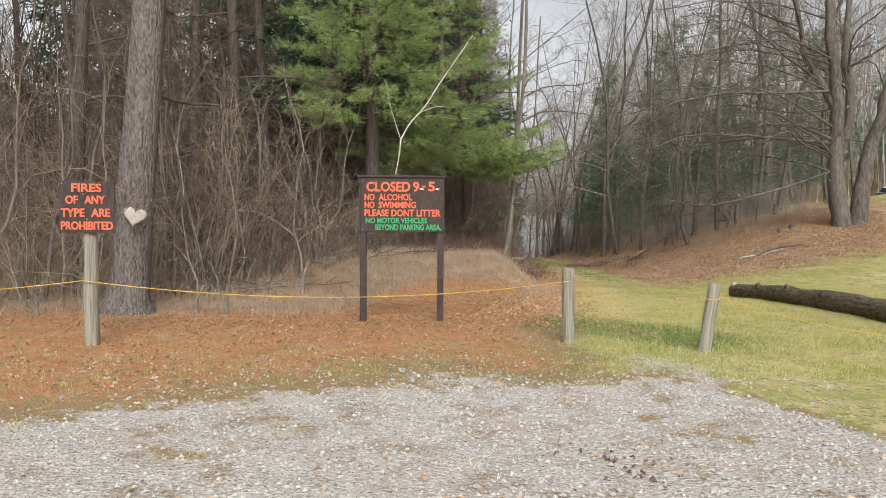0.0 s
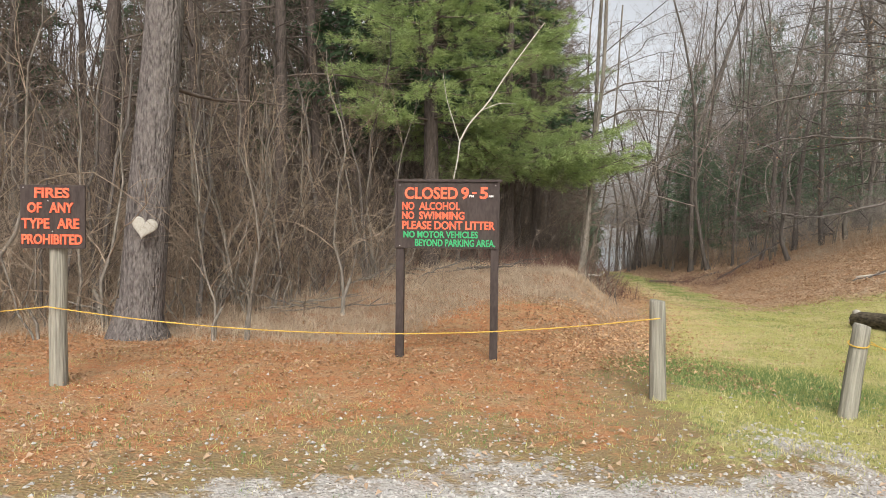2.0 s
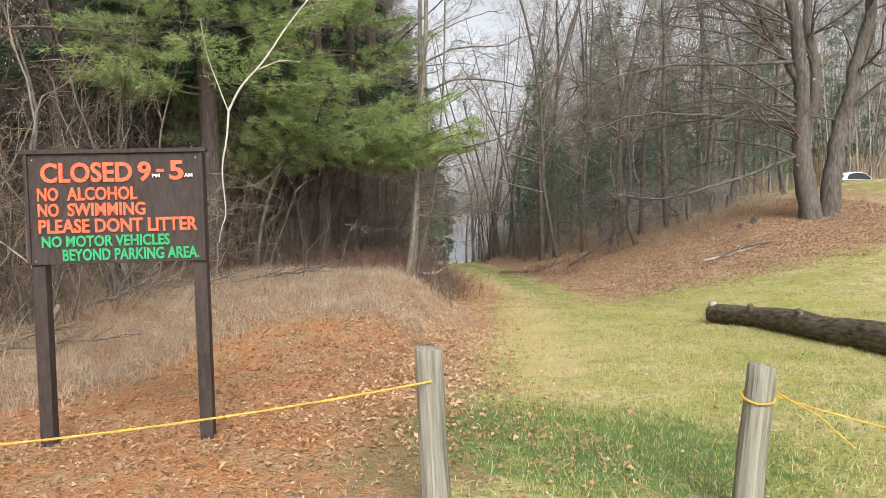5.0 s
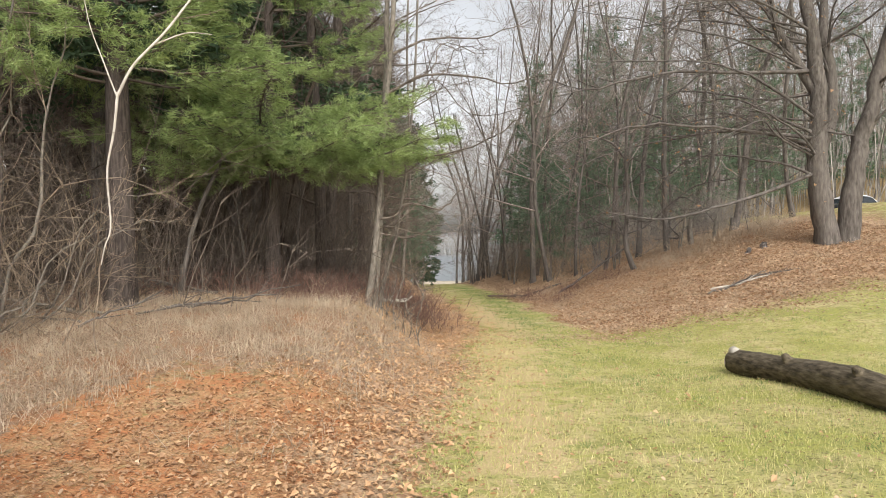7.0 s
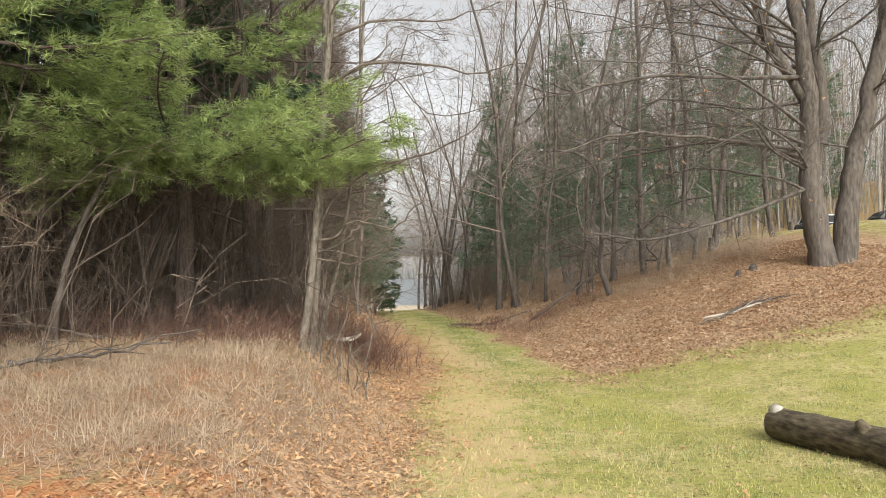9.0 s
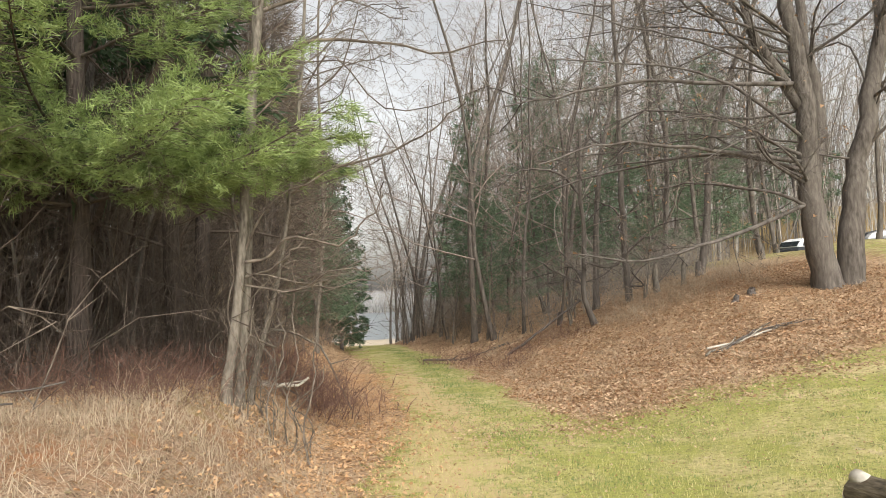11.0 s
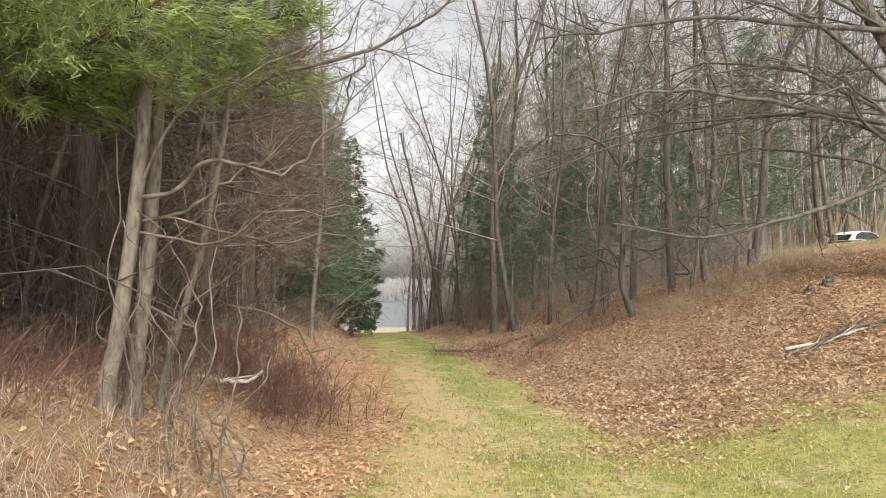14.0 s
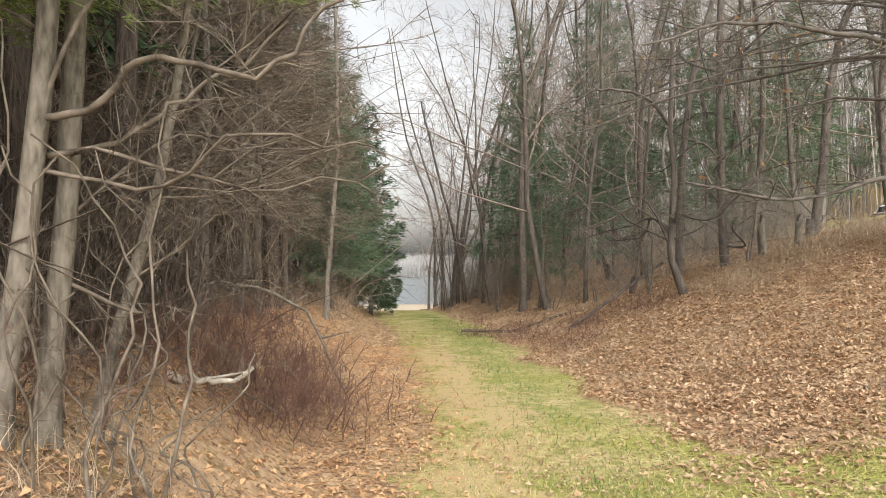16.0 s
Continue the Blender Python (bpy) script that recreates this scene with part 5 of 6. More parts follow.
def pine_boughs(root, rng, spots, needle=0.15, dense=12.0):
    """Long flat sprays of soft needles in separate tufts; each bough one part."""
    for p, d, ln in spots:
        p, d = np.array(p, float), np.array(d, float)
        d /= np.linalg.norm(d)
        t = Tubes()
        pts = [p]
        dd = d.copy()
        for i in range(6):
            dd = dd + rng.normal(0, 0.08, 3) + np.array((0, 0, 0.03))
            dd /= np.linalg.norm(dd)
            pts.append(pts[-1] + dd * ln / 6)
        pts = np.array(pts)
        t.add(pts, np.linspace(0.026, 0.006, 7), 5)
        cs, ds = [], []
        for _ in range(int(dense * ln)):
            f = rng.uniform(0.2, 1)
            q = along(pts, f)
            side = np.cross(d, (0, 0, 1)) * rng.choice((-1, 1))
            e = d * 0.8 + side * rng.uniform(0.3, 1.0) + rng.normal(0, 0.15, 3)
            e /= np.linalg.norm(e)
            l2 = ln * 0.32 * (1.2 - f) * rng.uniform(0.4, 1.1) + 0.12
            q2 = q + e * l2
            q2[2] -= 0.16 * l2
            t.add([q, (q + q2) / 2 + np.array((0, 0, 0.03)), q2], [0.007, 0.005, 0.003], 3)
            for g in np.linspace(0.4, 1.0, max(2, int(l2 / 0.11))):
                cs.append(q + (q2 - q) * g + rng.normal(0, 0.035, 3))
                ds.append(e + np.array((0, 0, 0.25)))
        bough = child("bough", t.mesh("bough", M_TWIG), root)
        v, f = needle_tufts(rng, np.array(cs), np.array(ds), needle, 15, 0.0058, 0.25)
        nd_ = child("spray", fast_mesh("spray", v, f, M_NEEDLE, False), bough, "soft green needles")
        tagged(nd_, kind="stuff")


def white_pine(x, y, r, height, low, step, ln, label, extra=(), front=0.5, whorl=5):
    """Whorls of boughs round a straight trunk, fewer at the back of the wood."""
    root = tagged(new("white_pine"), label, "tree")
    z0 = gz(x, y)
    root.matrix_world = Matrix.Translation((x, y, z0))
    t = Tubes()
    t.add([(0.02 * math.sin(i), 0.02 * math.cos(2 * i), -0.3 + (height + 0.3) * i / 12) for i in range(13)], [r * (1.25 if i == 0 else 1 - 0.08 * i) for i in range(13)], 14)
    child("trunk", t.mesh("trunk", M_PINEDARK), root)
    z, spots = low, []
    while z < height - 0.6:
        a0 = rg.uniform(0, 6.28)
        for k in range(whorl):
            a = a0 + k * 6.283 / whorl + rg.normal(0, 0.15)
            if math.sin(a) > 0.25 and rg.random() > front:
                continue
            u = (z - low) / (height - low)
            spots.append(((0, 0, z - z0 + rg.normal(0, 0.1)), (math.cos(a), math.sin(a), rg.uniform(-0.12, 0.05) + 0.45 * u), ln * (1 - 0.6 * u) * rg.uniform(0.75, 1.1)))
        z += step * rg.uniform(0.8, 1.2)
    pine_boughs(root, rg, spots + [((0, 0, q - z0), d, n) for q, d, n in extra])


rg = np.random.default_rng(5)
layer = [(2.75 + 0.25 * (k % 4), (math.cos(a), math.sin(a), -0.02 + 0.02 * (k % 3)), 3.0 + 0.2 * (k % 4)) for k, a in enumerate(np.linspace(3.3, 6.1, 15))]
layer += [(3.1, (0.86, -0.5, -0.02), 3.6), (3.3, (0.93, -0.36, -0.03), 3.5), (2.9, (0.8, -0.6, 0.02), 3.6)]
white_pine(-0.3, 21.4, 0.16, 11.5, 3.4, 0.62, 3.0, "young white pine with soft green boughs at the wood edge", layer)
white_pine(-2.15, 18.3, 0.22, 12.0, 4.0, 0.62, 2.7, "white pine with yellow-green boughs hanging above the sign", whorl=7)

dead_weeds = thicket(411, 0.9, 70, 1.0, "tall tan dead stalks arching over the slope edge", M_DRY, "dead_weeds", 0.8)
sow([dead_weeds], [(0, 13.4 + 0.75 * k, 32.6 + rnd.uniform(-0.5, 1.4) + 0.25 * k) for k in range(9)], 0.7, 1.1)


# ---- cars on the upper lawn ----
def car(x, y, turn, paint, label, length=4.4, width=1.78, height=1.45, roof=None):
    root = tagged(new("parked_car"), label, "car", "parked cars")
    prof = [(-0.5, 0.28), (-0.5, 0.62), (-0.47, 0.72), (-0.30, 0.80), (-0.22, 0.84), (0.28, 0.86), (0.46, 0.80), (0.5, 0.66), (0.5, 0.28)]
    cab = [(-0.24, 0.83), (-0.10, 1.30), (0.0, 1.42), (0.22, 1.43), (0.36, 1.25), (0.46, 0.83)]

    def loft(profile, widths):
        bm = bmesh.new()
        n = len(profile)
        rows = []
        for s in (-1, 1):
            rows.append([bm.verts.new((px * length, s * w * width / 2, pz * height / 1.45)) for (px, pz), w in zip(profile, widths)])
        for i in range(n):
            j = (i + 1) % n
            bm.faces.new((rows[0][i], rows[0][j], rows[1][j], rows[1][i]))
        bm.faces.new(rows[0][::-1])
        bm.faces.new(rows[1])
        bmesh.ops.recalc_face_normals(bm, faces=bm.faces[:])
        bmesh.ops.bevel(bm, geom=bm.edges[:], offset=0.035, segments=2, affect="EDGES", profile=0.5)
        return bm
    body = part("body", loft(prof, [1, 1, 0.97, 0.95, 0.95, 0.95, 0.95, 0.97, 1]), paint, root, smooth=True)
    part("roof", loft(cab, [0.94, 0.8, 0.76, 0.76, 0.8, 0.94]), roof or paint, root, smooth=True)
    for s in (-1, 1):
        bm = bmesh.new()
        vs = [bm.verts.new((px * length, s * (w * width / 2 + 0.004), pz * height / 1.45)) for (px, pz), w in zip([(-0.19, 0.9), (-0.085, 1.26), (0.0, 1.36), (0.2, 1.36), (0.31, 1.23), (0.38, 0.9)], [0.93, 0.83, 0.79, 0.79, 0.83, 0.93])]
        f = bm.faces.new(vs)
        r_ = bmesh.ops.extrude_face_region(bm, geom=[f])
        bmesh.ops.translate(bm, vec=(0, s * 0.006, 0), verts=[e for e in r_["geom"] if isinstance(e, bmesh.types.BMVert)])
        part("side_window", bm, M_GLASS, root)
    part("windscreen", box_bm(0.02, width * 0.74, 0.62, bevel=0.004), M_GLASS, root).matrix_local = pose(-0.175 * length, 0, 1.08 * height / 1.45, 0, 52, 0)
    part("rear_window", box_bm(0.02, width * 0.74, 0.46, bevel=0.004), M_GLASS, root).matrix_local = pose(0.418 * length, 0, 1.05 * height / 1.45, 0, -46, 0)
    for sx in (-0.32, 0.31):
        for s in (-1, 1):
            t = Tubes()
            yy = s * (width / 2 - 0.12)
            t.add([(sx * length, yy - 0.11, 0.32), (sx * length, yy - 0.10, 0.32), (sx * length, yy + 0.10, 0.32), (sx * length, yy + 0.11, 0.32)], [0.24, 0.32, 0.32, 0.24], 20)
            wh = child("wheel", t.mesh("wheel", M_TYRE), root)
            t = Tubes()
            t.add([(sx * length, yy + s * 0.09, 0.32), (sx * length, yy + s * 0.112, 0.32), (sx * length, yy + s * 0.118, 0.32)], [0.23, 0.2, 0.01], 14)
            child("rim", t.mesh("rim", M_METAL), wh)
    for s in (-1, 1):
        part("headlight", box_bm(0.04, 0.3, 0.12, (-0.492 * length, s * 0.6, 0.64)), M_GLASS, root)
    root.matrix_world = pose(x, y, gz(x, y) - 0.02, 0, 0, turn)
    return root


car(35.9, 52.0, 195, M_CARDARK, "dark parked car with a white roof beyond the big tree", roof=M_CARWHITE)
car(37.0, 46.5, 160, M_CARDARK, "dark blue-grey parked car on the upper lawn")

# ---- ground cover ----
rng = np.random.default_rng(9)


def stuff(name, v, f, mat, label, category):
    return tagged(new(name, fast_mesh(name, v, f, mat, False)), label, category, kind="stuff")


def stones(x, y, size):
    n = len(x)
    o = np.array([(1, 0, 0), (0, 1, 0), (-1, 0, 0), (0, -1, 0), (0, 0, 0.7), (0, 0, -0.7)], float)
    v = o[None] * rng.uniform(0.5, 1.2, (n, 6, 3)) * size[:, None, None]
    a = rng.uniform(0, 6.283, n)
    c, s = np.cos(a)[:, None], np.sin(a)[:, None]
    v = np.stack((v[..., 0] * c - v[..., 1] * s, v[..., 0] * s + v[..., 1] * c, v[..., 2]), -1)
    v += np.stack((x, y, ground_z(x, y) + size * 0.2), 1)[:, None, :]
    f = np.array([(0, 1, 4), (1, 2, 4), (2, 3, 4), (3, 0, 4), (1, 0, 5), (2, 1, 5), (3, 2, 5), (0, 3, 5)])
    return v.reshape(-1, 3), (f[None] + np.arange(n)[:, None, None] * 6).reshape(-1, 3)


def leaves(x, y, size, lift=0.012):
    n = len(x)
    a = rng.uniform(0, 6.283, n)
    s = size * rng.uniform(0.6, 1.3, n)
    z = ground_z(x, y) + lift * rng.uniform(0.3, 1.6, n)
    u = np.stack((np.cos(a), np.sin(a), rng.normal(0, 0.3, n)), 1) * s[:, None]
    w = np.stack((-np.sin(a), np.cos(a), rng.normal(0, 0.35, n)), 1) * (s * 0.62)[:, None]
    c = np.stack((x, y, z), 1)
    curl = np.stack((np.zeros(n), np.zeros(n), rng.uniform(0.1, 0.5, n) * s), 1)
    v = np.stack((c - u * 0.5, c + w * 0.5 + curl, c + u * 0.5 + curl * 0.3, c - w * 0.5 + curl * 0.8), 1).reshape(-1, 3)
    o = np.arange(n)[:, None] * 4
    return v, np.concatenate((o + np.array((0, 1, 2)), o + np.array((0, 2, 3))))


def zw(key, power=1.0):
    return lambda x, y: np.clip(zones(x, y)[key], 0, 1) ** power


x, y = scatter(rng, 46000, -7, 3, 2.6, 8.2, zw("gravel", 1.6))
v, f = stones(x, y, 0.005 + 0.019 * rng.random(len(x)) ** 3)
stuff("gravel", v, f, M_STONE, "loose pale grey crushed gravel stones", "gravel")
x, y = scatter(rng, 16000, -7, 3, 5.5, 9.5, lambda x, y: np.clip(zones(x, y)["gravel"] * 0.4 + 0.04 + 0.35 * np.exp(-((y - 6.9) / 0.8) ** 2) * (wob(x, y, 2.6, 3) > -0.1) + 0.1 * (zones(x, y)["red"] < 0.6), 0, 1))
v, f = stones(x, y, 0.005 + 0.02 * rng.random(len(x)) ** 3)
stuff("gravel", v, f, M_STONE, "scattered pale gravel stones in thin turf", "gravel")

x, y = scatter(rng, 62000, 5.5, 18, 19.5, 36, zw("leaf"))
v, f = leaves(x, y, 0.068, 0.02)
stuff("leaf_litter", v, f, M_LEAF, "brown fallen leaves covering the slope", "leaves")
x, y = scatter(rng, 40000, 5.5, 18, 19.5, 36, lambda x, y: zones(x, y)["leaf"] * (0.35 + 0.65 * (wob(x, y, 1.9, 6) > 0)))
v, f = leaves(x, y, 0.064, 0.03)
stuff("leaf_litter", v, f, M_LEAF_DARK, "dark brown fallen leaves in patches on the slope", "leaves")
x, y = scatter(rng, 9000, 4.5, 18, 18.5, 24, lambda x, y: zones(x, y)["lawn"] * np.exp(-((22.3 - y) / 1.7) ** 2))
v, f = leaves(x, y, 0.046, 0.02)
stuff("leaf_litter", v, f, M_LEAF, "brown leaves thinning out over the lawn edge", "leaves")
x, y = scatter(rng, 26000, -4, 18, 34, 62, lambda x, y: zones(x, y)["leaf"])
v, f = leaves(x, y, 0.11, 0.03)
stuff("leaf_litter", v, f, M_LEAF, "brown fallen leaves under the far trees", "leaves")
cx, cy = scatter(rng, 700, 5.5, 18, 22, 37, lambda x, y: zones(x, y)["leaf"] * (0.15 + 0.85 * (wob(x, y, 0.8, 12) > 0.15)))
x, y = np.repeat(cx, 22) + rng.normal(0, 0.1, len(cx) * 22), np.repeat(cy, 22) + rng.normal(0, 0.1, len(cx) * 22)
v, f = blades(rng, x, y, 0.17, 0.010, 1.1, False)
stuff("dry_grass", v, f, M_DRY, "low tan grass clumps among the leaves", "grass")
x, y = scatter(rng, 80000, -3, 5.5, 8.6, 34, lambda x, y: zones(x, y)["leaf"] * 0.85 + 0.012)
v, f = leaves(x, y, 0.052, 0.02)
stuff("leaf_litter", v, f, M_LEAF_ORANGE, "orange-brown fallen leaves along the path", "leaves")
x, y = scatter(rng, 500, -0.6, 1.1, 3.4, 5.2, lambda x, y: np.exp(-(((x - 0.22) / 0.3) ** 2 + ((y - 4.35) / 0.28) ** 2)))
v, f = leaves(x, y, 0.04)
stuff("leaf_litter", v, f, M_BRAMBLE, "small drift of dark red leaf bits on gravel", "leaves")
x, y = scatter(rng, 1600, -6, 2.5, 3, 7.5, lambda x, y: 0.15 + 0.85 * (wob(x, y, 1.3, 9) > 0.25))
v, f = leaves(x, y, 0.045)
stuff("leaf_litter", v, f, M_LEAF, "few brown leaves blown onto the gravel", "leaves")
x, y = scatter(rng, 46000, -9, 2.2, 6.2, 15.5, lambda x, y: 0.25 * zones(x, y)["red"] + 0.35 * zones(x, y)["dry"] * (wob(x, y, 1.1, 3) > 0) + 0.6 * np.exp(-((y - 10.2 + 0.06 * x) / 0.8) ** 2) + 0.9 * np.exp(-(((x - 0.1) / 1.7) ** 2 + ((y - 13.2) / 1.8) ** 2)))
v, f = leaves(x, y, 0.042)
stuff("leaf_litter", v, f, M_LEAF_DARK, "brown fallen leaves on needle-covered ground", "leaves")
x, y = scatter(rng, 9000, 1, 12, 8, 26, lambda x, y: 0.5 * zones(x, y)["lawn"])
v, f = leaves(x, y, 0.028, 0.03)
stuff("leaf_litter", v, f, M_LEAF_DARK, "dark brown leaf bits sunk in the lawn", "leaves")
x, y = scatter(rng, 3000, 1, 12, 8, 26, lambda x, y: 0.5 * zones(x, y)["lawn"])
v, f = leaves(x, y, 0.034, 0.03)
stuff("leaf_litter", v, f, M_LEAF, "scattered brown leaves on the lawn", "leaves")

x, y = scatter(rng, 6000, -9, 1.6, 6.4, 13, lambda x, y: 0.5 * zones(x, y)["red"])
v, f = leaves(x, y, 0.036)
stuff("leaf_litter", v, f, M_LEAF, "pale tan leaves scattered over red needles", "leaves")
x, y = scatter(rng, 40000, -8, 1.4, 5.8, 12.8, zw("red"))
v, f = blades(rng, x, y, 0.035, 0.005, 3.0, False)
stuff("fallen_needles", v, f, M_NEEDLE_RED, "rust-red fallen pine needles", "pine needles")

x, y = scatter(rng, 150000, 0.2, 10.5, 7.0, 24, lambda x, y: zones(x, y)["lawn"] * np.clip(1.35 - (y - 7) / 20, 0.15, 1))
v, f = blades(rng, x, y, 0.055, 0.008, 0.8, False)
stuff("lawn_grass", v, f, M_GRASS, "short yellow-green and straw lawn grass", "grass")
x, y = scatter(rng, 44000, 0.5, 3.8, 8.4, 11.4, zw("deep"))
v, f = blades(rng, x, y, 0.045, 0.007, 1.0, False)
stuff("fresh_grass", v, f, M_GRASS_DEEP, "patch of dark green fresh grass", "grass")
x, y = scatter(rng, 30000, 3.2, 8, 16, 50, lambda x, y: np.exp(-((x - path_x(y) - 0.8) / 0.55) ** 2) * sm(17, 24, y))
v, f = blades(rng, x, y, 0.07, 0.012, 0.7, False)
stuff("fresh_grass", v, f, M_GRASS_DEEP, "green grass along the path edge", "grass")
cx, cy = scatter(rng, 1300, 1, 11, 8, 24, lambda x, y: zones(x, y)["lawn"] * (0.1 + 0.9 * (wob(x, y, 1.4, 8) > 0.2)))
x, y = np.repeat(cx, 24) + rng.normal(0, 0.09, len(cx) * 24), np.repeat(cy, 24) + rng.normal(0, 0.09, len(cx) * 24)
v, f = blades(rng, x, y, 0.05, 0.009, 1.0, False)
stuff("fresh_grass", v, f, M_GRASS_DEEP, "darker green grass clumps in the lawn", "grass")
# tufts in the thin turf
cx, cy = scatter(rng, 3000, -7, 2.5, 4.2, 10.5, lambda x, y: 0.18 + 0.6 * np.exp(-((y - 7.3) / 1.0) ** 2) - 0.13 * zones(x, y)["gravel"])
x, y = np.repeat(cx, 16) + rng.normal(0, 0.07, len(cx) * 16), np.repeat(cy, 16) + rng.normal(0, 0.07, len(cx) * 16)
h = len(cx) // 2 * 16
v, f = blades(rng, x[h:], y[h:], 0.04, 0.008, 1.2, False)
stuff("turf_tufts", v, f, M_GRASS_DEEP, "small green weeds in gravel and needles", "grass")
x, y = x[:h], y[:h]
v, f = blades(rng, x, y, 0.045, 0.007, 0.9, False)
stuff("turf_tufts", v, f, M_GRASS, "thin tufts of grass in gravel and needles", "grass")

x, y = scatter(rng, 120000, -10, 3.0, 10.6, 21.5, lambda x, y: zones(x, y)["dry"] * (0.5 + 0.5 * wob(x, y, 2.3, 1)))
v, f = blades(rng, x, y, 0.13, 0.007, 1.6, False)
stuff("dry_grass", v, f, M_DRY, "flattened dry tan grass before the wood", "grass")
x, y = scatter(rng, 60000, -10, 3.0, 10.6, 21.5, lambda x, y: zones(x, y)["dry"] * (0.55 + 0.45 * wob(x, y, 1.7, 5)))
v, f = blades(rng, x, y, 0.17, 0.006, 1.2)
stuff("dry_grass", v, f, M_DRY, "matted dry tan grass before the wood", "grass")
x, y = scatter(rng, 5000, 11.5, 18, 27.5, 34, lambda x, y: np.exp(-((y - 31.5 - 0.25 * (x - 14)) / 1.3) ** 2))
v, f = blades(rng, x, y, 0.4, 0.010, 1.2)
stuff("dry_grass", v, f, M_DRY, "tall straw-coloured dead grass on the slope", "grass")


# ---- fallen wood ----
def stick(name, pts, r0, r1, mat, label, seed, twigs=3):
    rg = np.random.default_rng(seed)
    t = Tubes()
    fine = [along(pts, f) + rg.normal(0, 0.015, 3) for f in np.linspace(0, 1, 12)]
    t.add(fine, np.linspace(r0, r1, 12), 7)
    ob = tagged(new(name, t.mesh(name, mat)), label, "stick")
    for _ in range(twigs):
        i = rg.integers(2, 10)
        d = turned(rg, fine[i + 1] - fine[i], 0.8)
        d[2] = abs(d[2]) * 0.6
        t = Tubes()
        t.add([fine[i], fine[i] + d * 0.25, fine[i] + d * 0.4], [r1 * 0.8, r1 * 0.6, r1 * 0.3], 4)
        child("twig", t.mesh("twig", mat), ob)
    return ob


def on_ground(pts, lift):
    return [(px, py, gz(px, py) + lift) for px, py in pts]


stick("fallen_branch", on_ground([(10.6, 24.9), (11.3, 24.8), (12.3, 24.9)], 0.05), 0.028, 0.018, M_WHITEBARK, "pale dead branch lying on the leafy slope", 1)
stick("fallen_branch", on_ground([(10.3, 24.5), (11.4, 24.9), (12.4, 25.3)], 0.05), 0.024, 0.012, M_PALEBARK, "grey dead branch lying on the leafy slope", 2)
stick("fallen_branch", [(1.0, 26.3, gz(1.0, 26.3) + 0.2), (1.6, 26.2, 0.98), (2.3, 26.1, 0.86), (2.9, 26.0, 0.5), (3.4, 25.9, gz(3.4, 25.9) + 0.02)], 0.032, 0.015, M_PALEBARK, "long dead branch arching out of the brush", 3)
for k in range(5):
    stick("fallen_branch", on_ground([(10.5 + 0.25 * k, 24.4 + 0.1 * k), (11.4 + 0.1 * k, 24.9), (12.2 + 0.15 * k, 25.2 - 0.2 * k)], 0.05 + 0.02 * k), 0.014, 0.006, M_BARK, "thin grey branch in a heap on the slope", 20 + k, 6)
stick("driftwood", [(1.85, 22.62, gz(1.85, 22.62) + 0.02), (2.0, 22.6, 0.26), (2.16, 22.6, 0.23), (2.32, 22.65, 0.22), (2.5, 22.6, 0.31)], 0.034, 0.018, M_WHITEBARK, "pale twisted piece of dead wood in brambles", 4, 2)
stick("fallen_branch", on_ground([(7.2, 38.2), (8.6, 37.4), (10.2, 37.0)], 0.04), 0.05, 0.035, M_BARK, "dark rotting log at the foot of the slope", 5)
stick("fallen_branch", [(9.0, 33.5, gz(9, 33.5) + 0.03), (10.2, 33.7, gz(10.2, 33.7) + 0.35), (11.8, 33.9, gz(11.8, 33.9) + 0.75)], 0.05, 0.03, M_BARK, "dead branch leaning against a tree", 6)

for k in range(16):
    x0 = rnd.uniform(-6.0, 0.9)
    y0 = wood_edge(x0) + rnd.uniform(-1.0, 0.5)
    a, ln = rnd.uniform(-0.5, 0.5) + (3.14 if k % 2 else 0), rnd.uniform(0.9, 2.4)
    ps = [(x0 + math.cos(a) * ln * f, y0 + math.sin(a) * ln * f) for f in (0, 0.5, 1)]
    up = rnd.uniform(0.05, 0.5)
    tagged(stick("fallen_branch", [(px, py, gz(px, py) + 0.03 + up * f) for (px, py), f in zip(ps, (0, 0.5, 1))], rnd.uniform(0.012, 0.03), 0.008, M_BARK if k % 3 else M_PALEBARK, "dead branch lying in the brush of the wood edge", 80 + k, 5), group="dead branches of the wood edge")


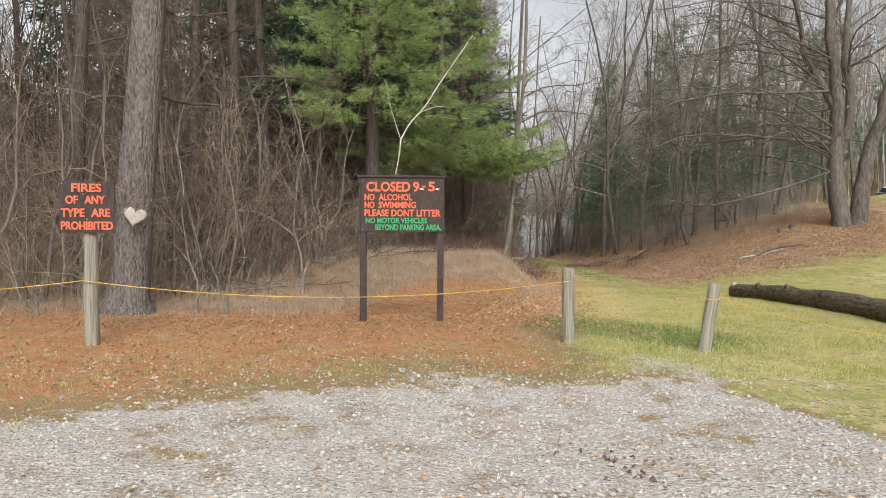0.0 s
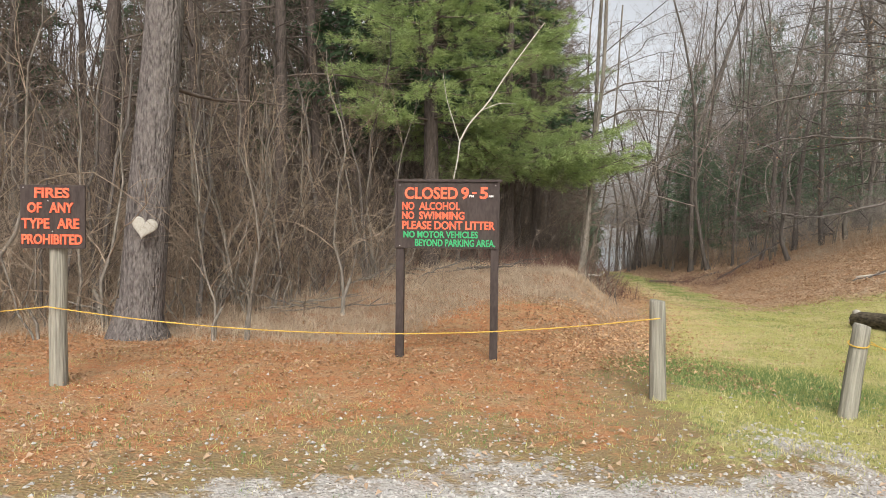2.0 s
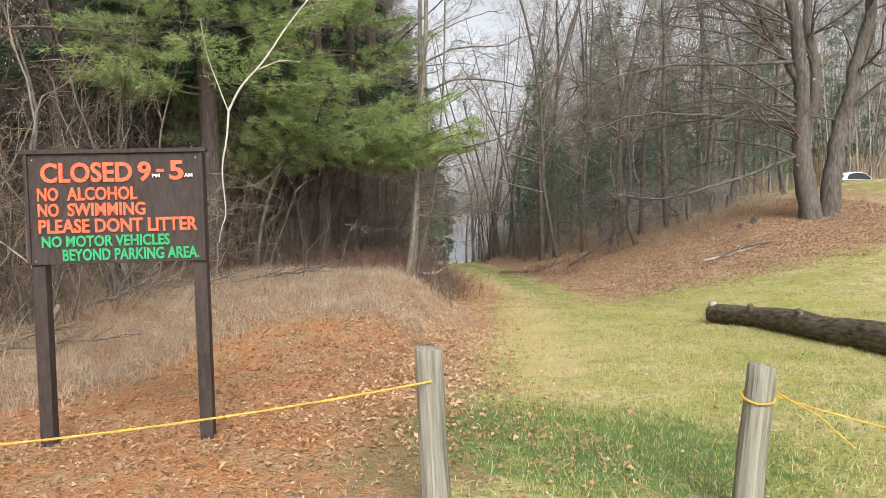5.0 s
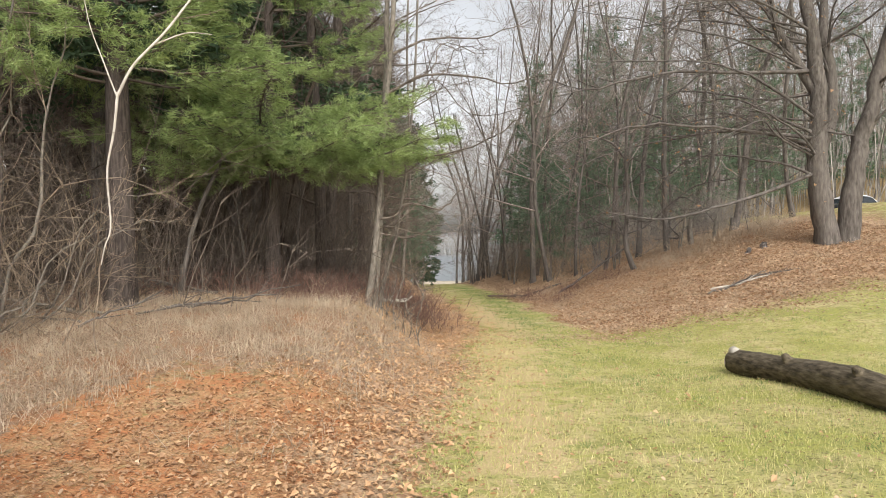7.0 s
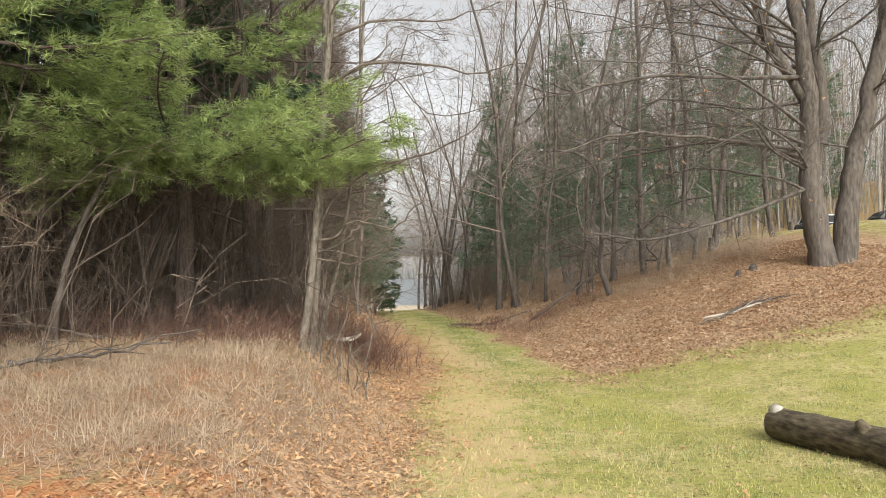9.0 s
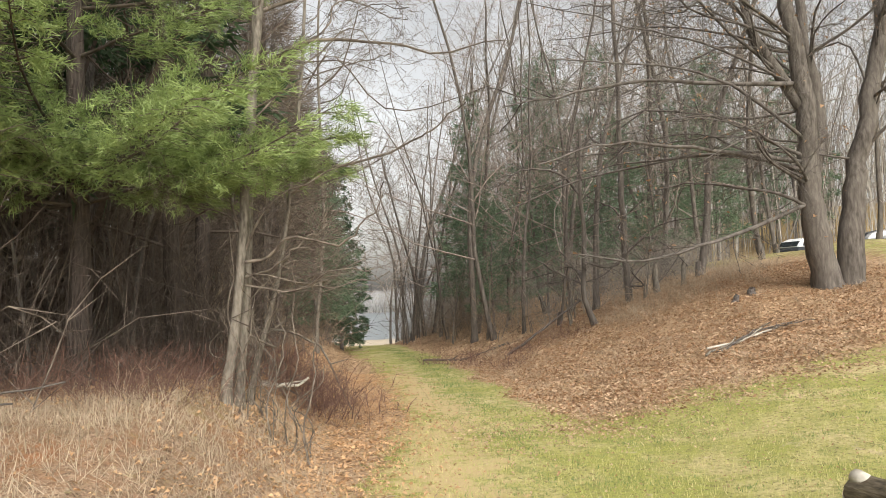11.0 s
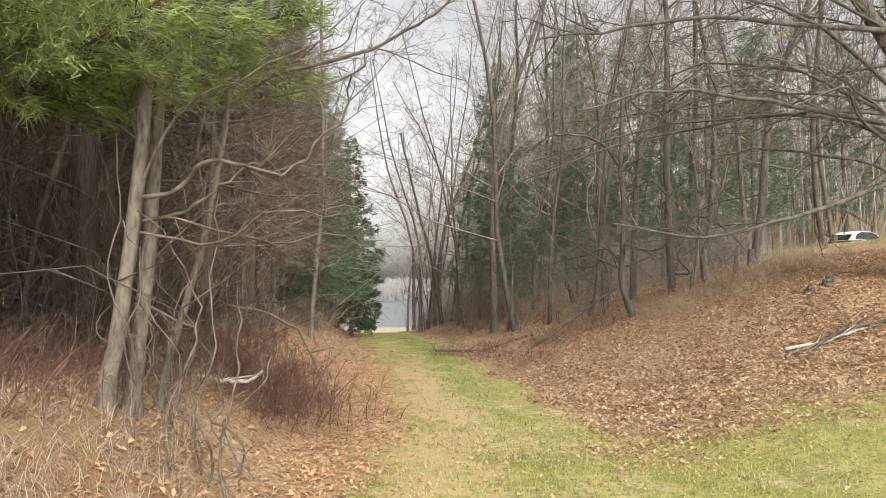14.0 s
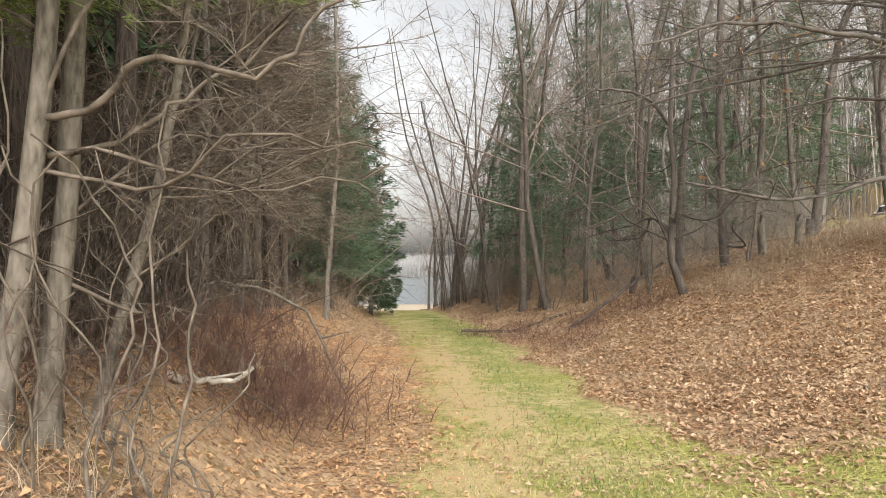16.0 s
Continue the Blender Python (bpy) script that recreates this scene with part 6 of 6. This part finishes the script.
def stump(x, y, r, h, mat, label):
    """A broken stump with a ragged top and spreading foot."""
    rg_ = np.random.default_rng(int(x * 100))
    t = Tubes()
    t.add([(rg_.normal(0, 0.01), rg_.normal(0, 0.01), q * h) for q in (-0.3, 0, 0.25, 0.6, 0.9, 1.0)] + [(0, 0, 0.86 * h)], [1.5 * r, 1.3 * r, 1.06 * r, r, 0.96 * r, 0.7 * r, 0.01], 11)
    me = t.mesh("stump", mat)
    co = np.empty(len(me.vertices) * 3, np.float32)
    me.vertices.foreach_get("co", co)
    co = co.reshape(-1, 3) + rg_.normal(0, 0.12 * r, (len(co) // 3, 3)) + np.stack((np.zeros(len(co) // 3), np.zeros(len(co) // 3), 0.12 * h * np.sin(3 * co.reshape(-1, 3)[:, 0] / r)), 1)
    me.vertices.foreach_set("co", co.astype(np.float32).ravel())
    me.update()
    ob = tagged(new("tree_stump", me), label, "stump")
    ob.matrix_world = pose(x, y, gz(x, y), 0, rg_.uniform(-6, 6), 0)


stump(14.3, 33.3, 0.09, 1.0, M_PALEBARK, "pale broken snag standing among tan stalks")
stump(15.2, 33.2, 0.08, 0.8, M_PALEBARK, "short pale broken snag at the slope's top")
stump(14.2, 28.3, 0.10, 0.17, M_PINEBARK, "low dark rotten stump among fallen leaves")
stump(13.5, 28.0, 0.08, 0.13, M_PINEBARK, "small dark rotten stump among fallen leaves")


# ---- the deep woods behind the nearest trees, and the far shore ----
def deep_woods(n, x0, x1, y0, y1, keep, height, label, mat, lean=0.28):
    """A mass of far thin stems with twigs crossing between them."""
    x, y = scatter(rng, n, x0, x1, y0, y1, keep)
    v1, f1 = blades(rng, x, y, height * np.where(rng.random(len(x)) < 0.4, 0.45, 1.0), 0.085, lean)
    k = np.repeat(np.arange(len(x)), 6)
    z = ground_z(x, y)[k] + rng.uniform(0.3, height * 1.1, len(k))
    v2, f2 = blades(rng, x[k] + rng.normal(0, 0.5, len(k)), y[k] + rng.normal(0, 0.5, len(k)), 1.7, 0.05, 0.9, True, z)
    return stuff("deep_woods", np.concatenate((v1, v2)), np.concatenate((f1, f2 + len(v1))), mat, label, "woods")


deep_woods(2900, 12, 75, 50, 96, lambda x, y: (x > 3 + 0.17 * (y - 15) + 4) * (y > 53), 17.0, "dim dense leafless woods up the hillside", M_HILLWOODS)
deep_woods(4600, -42, 6, 21, 72, lambda x, y: (x < path_x(y) - 5.2) * np.clip(1.3 - (y - 21) / 50, 0.2, 1), 8.0, "dense leafless woods behind the pines, interior shade painted dark", M_SHADED_WOODS, 0.55)
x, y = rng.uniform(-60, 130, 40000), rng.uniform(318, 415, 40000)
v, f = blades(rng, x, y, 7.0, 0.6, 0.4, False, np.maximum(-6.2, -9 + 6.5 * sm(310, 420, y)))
stuff("far_woods", v, f, M_HAZED_WOODS, "bare woods on the far lake shore, haze painted as pale grey", "woods")
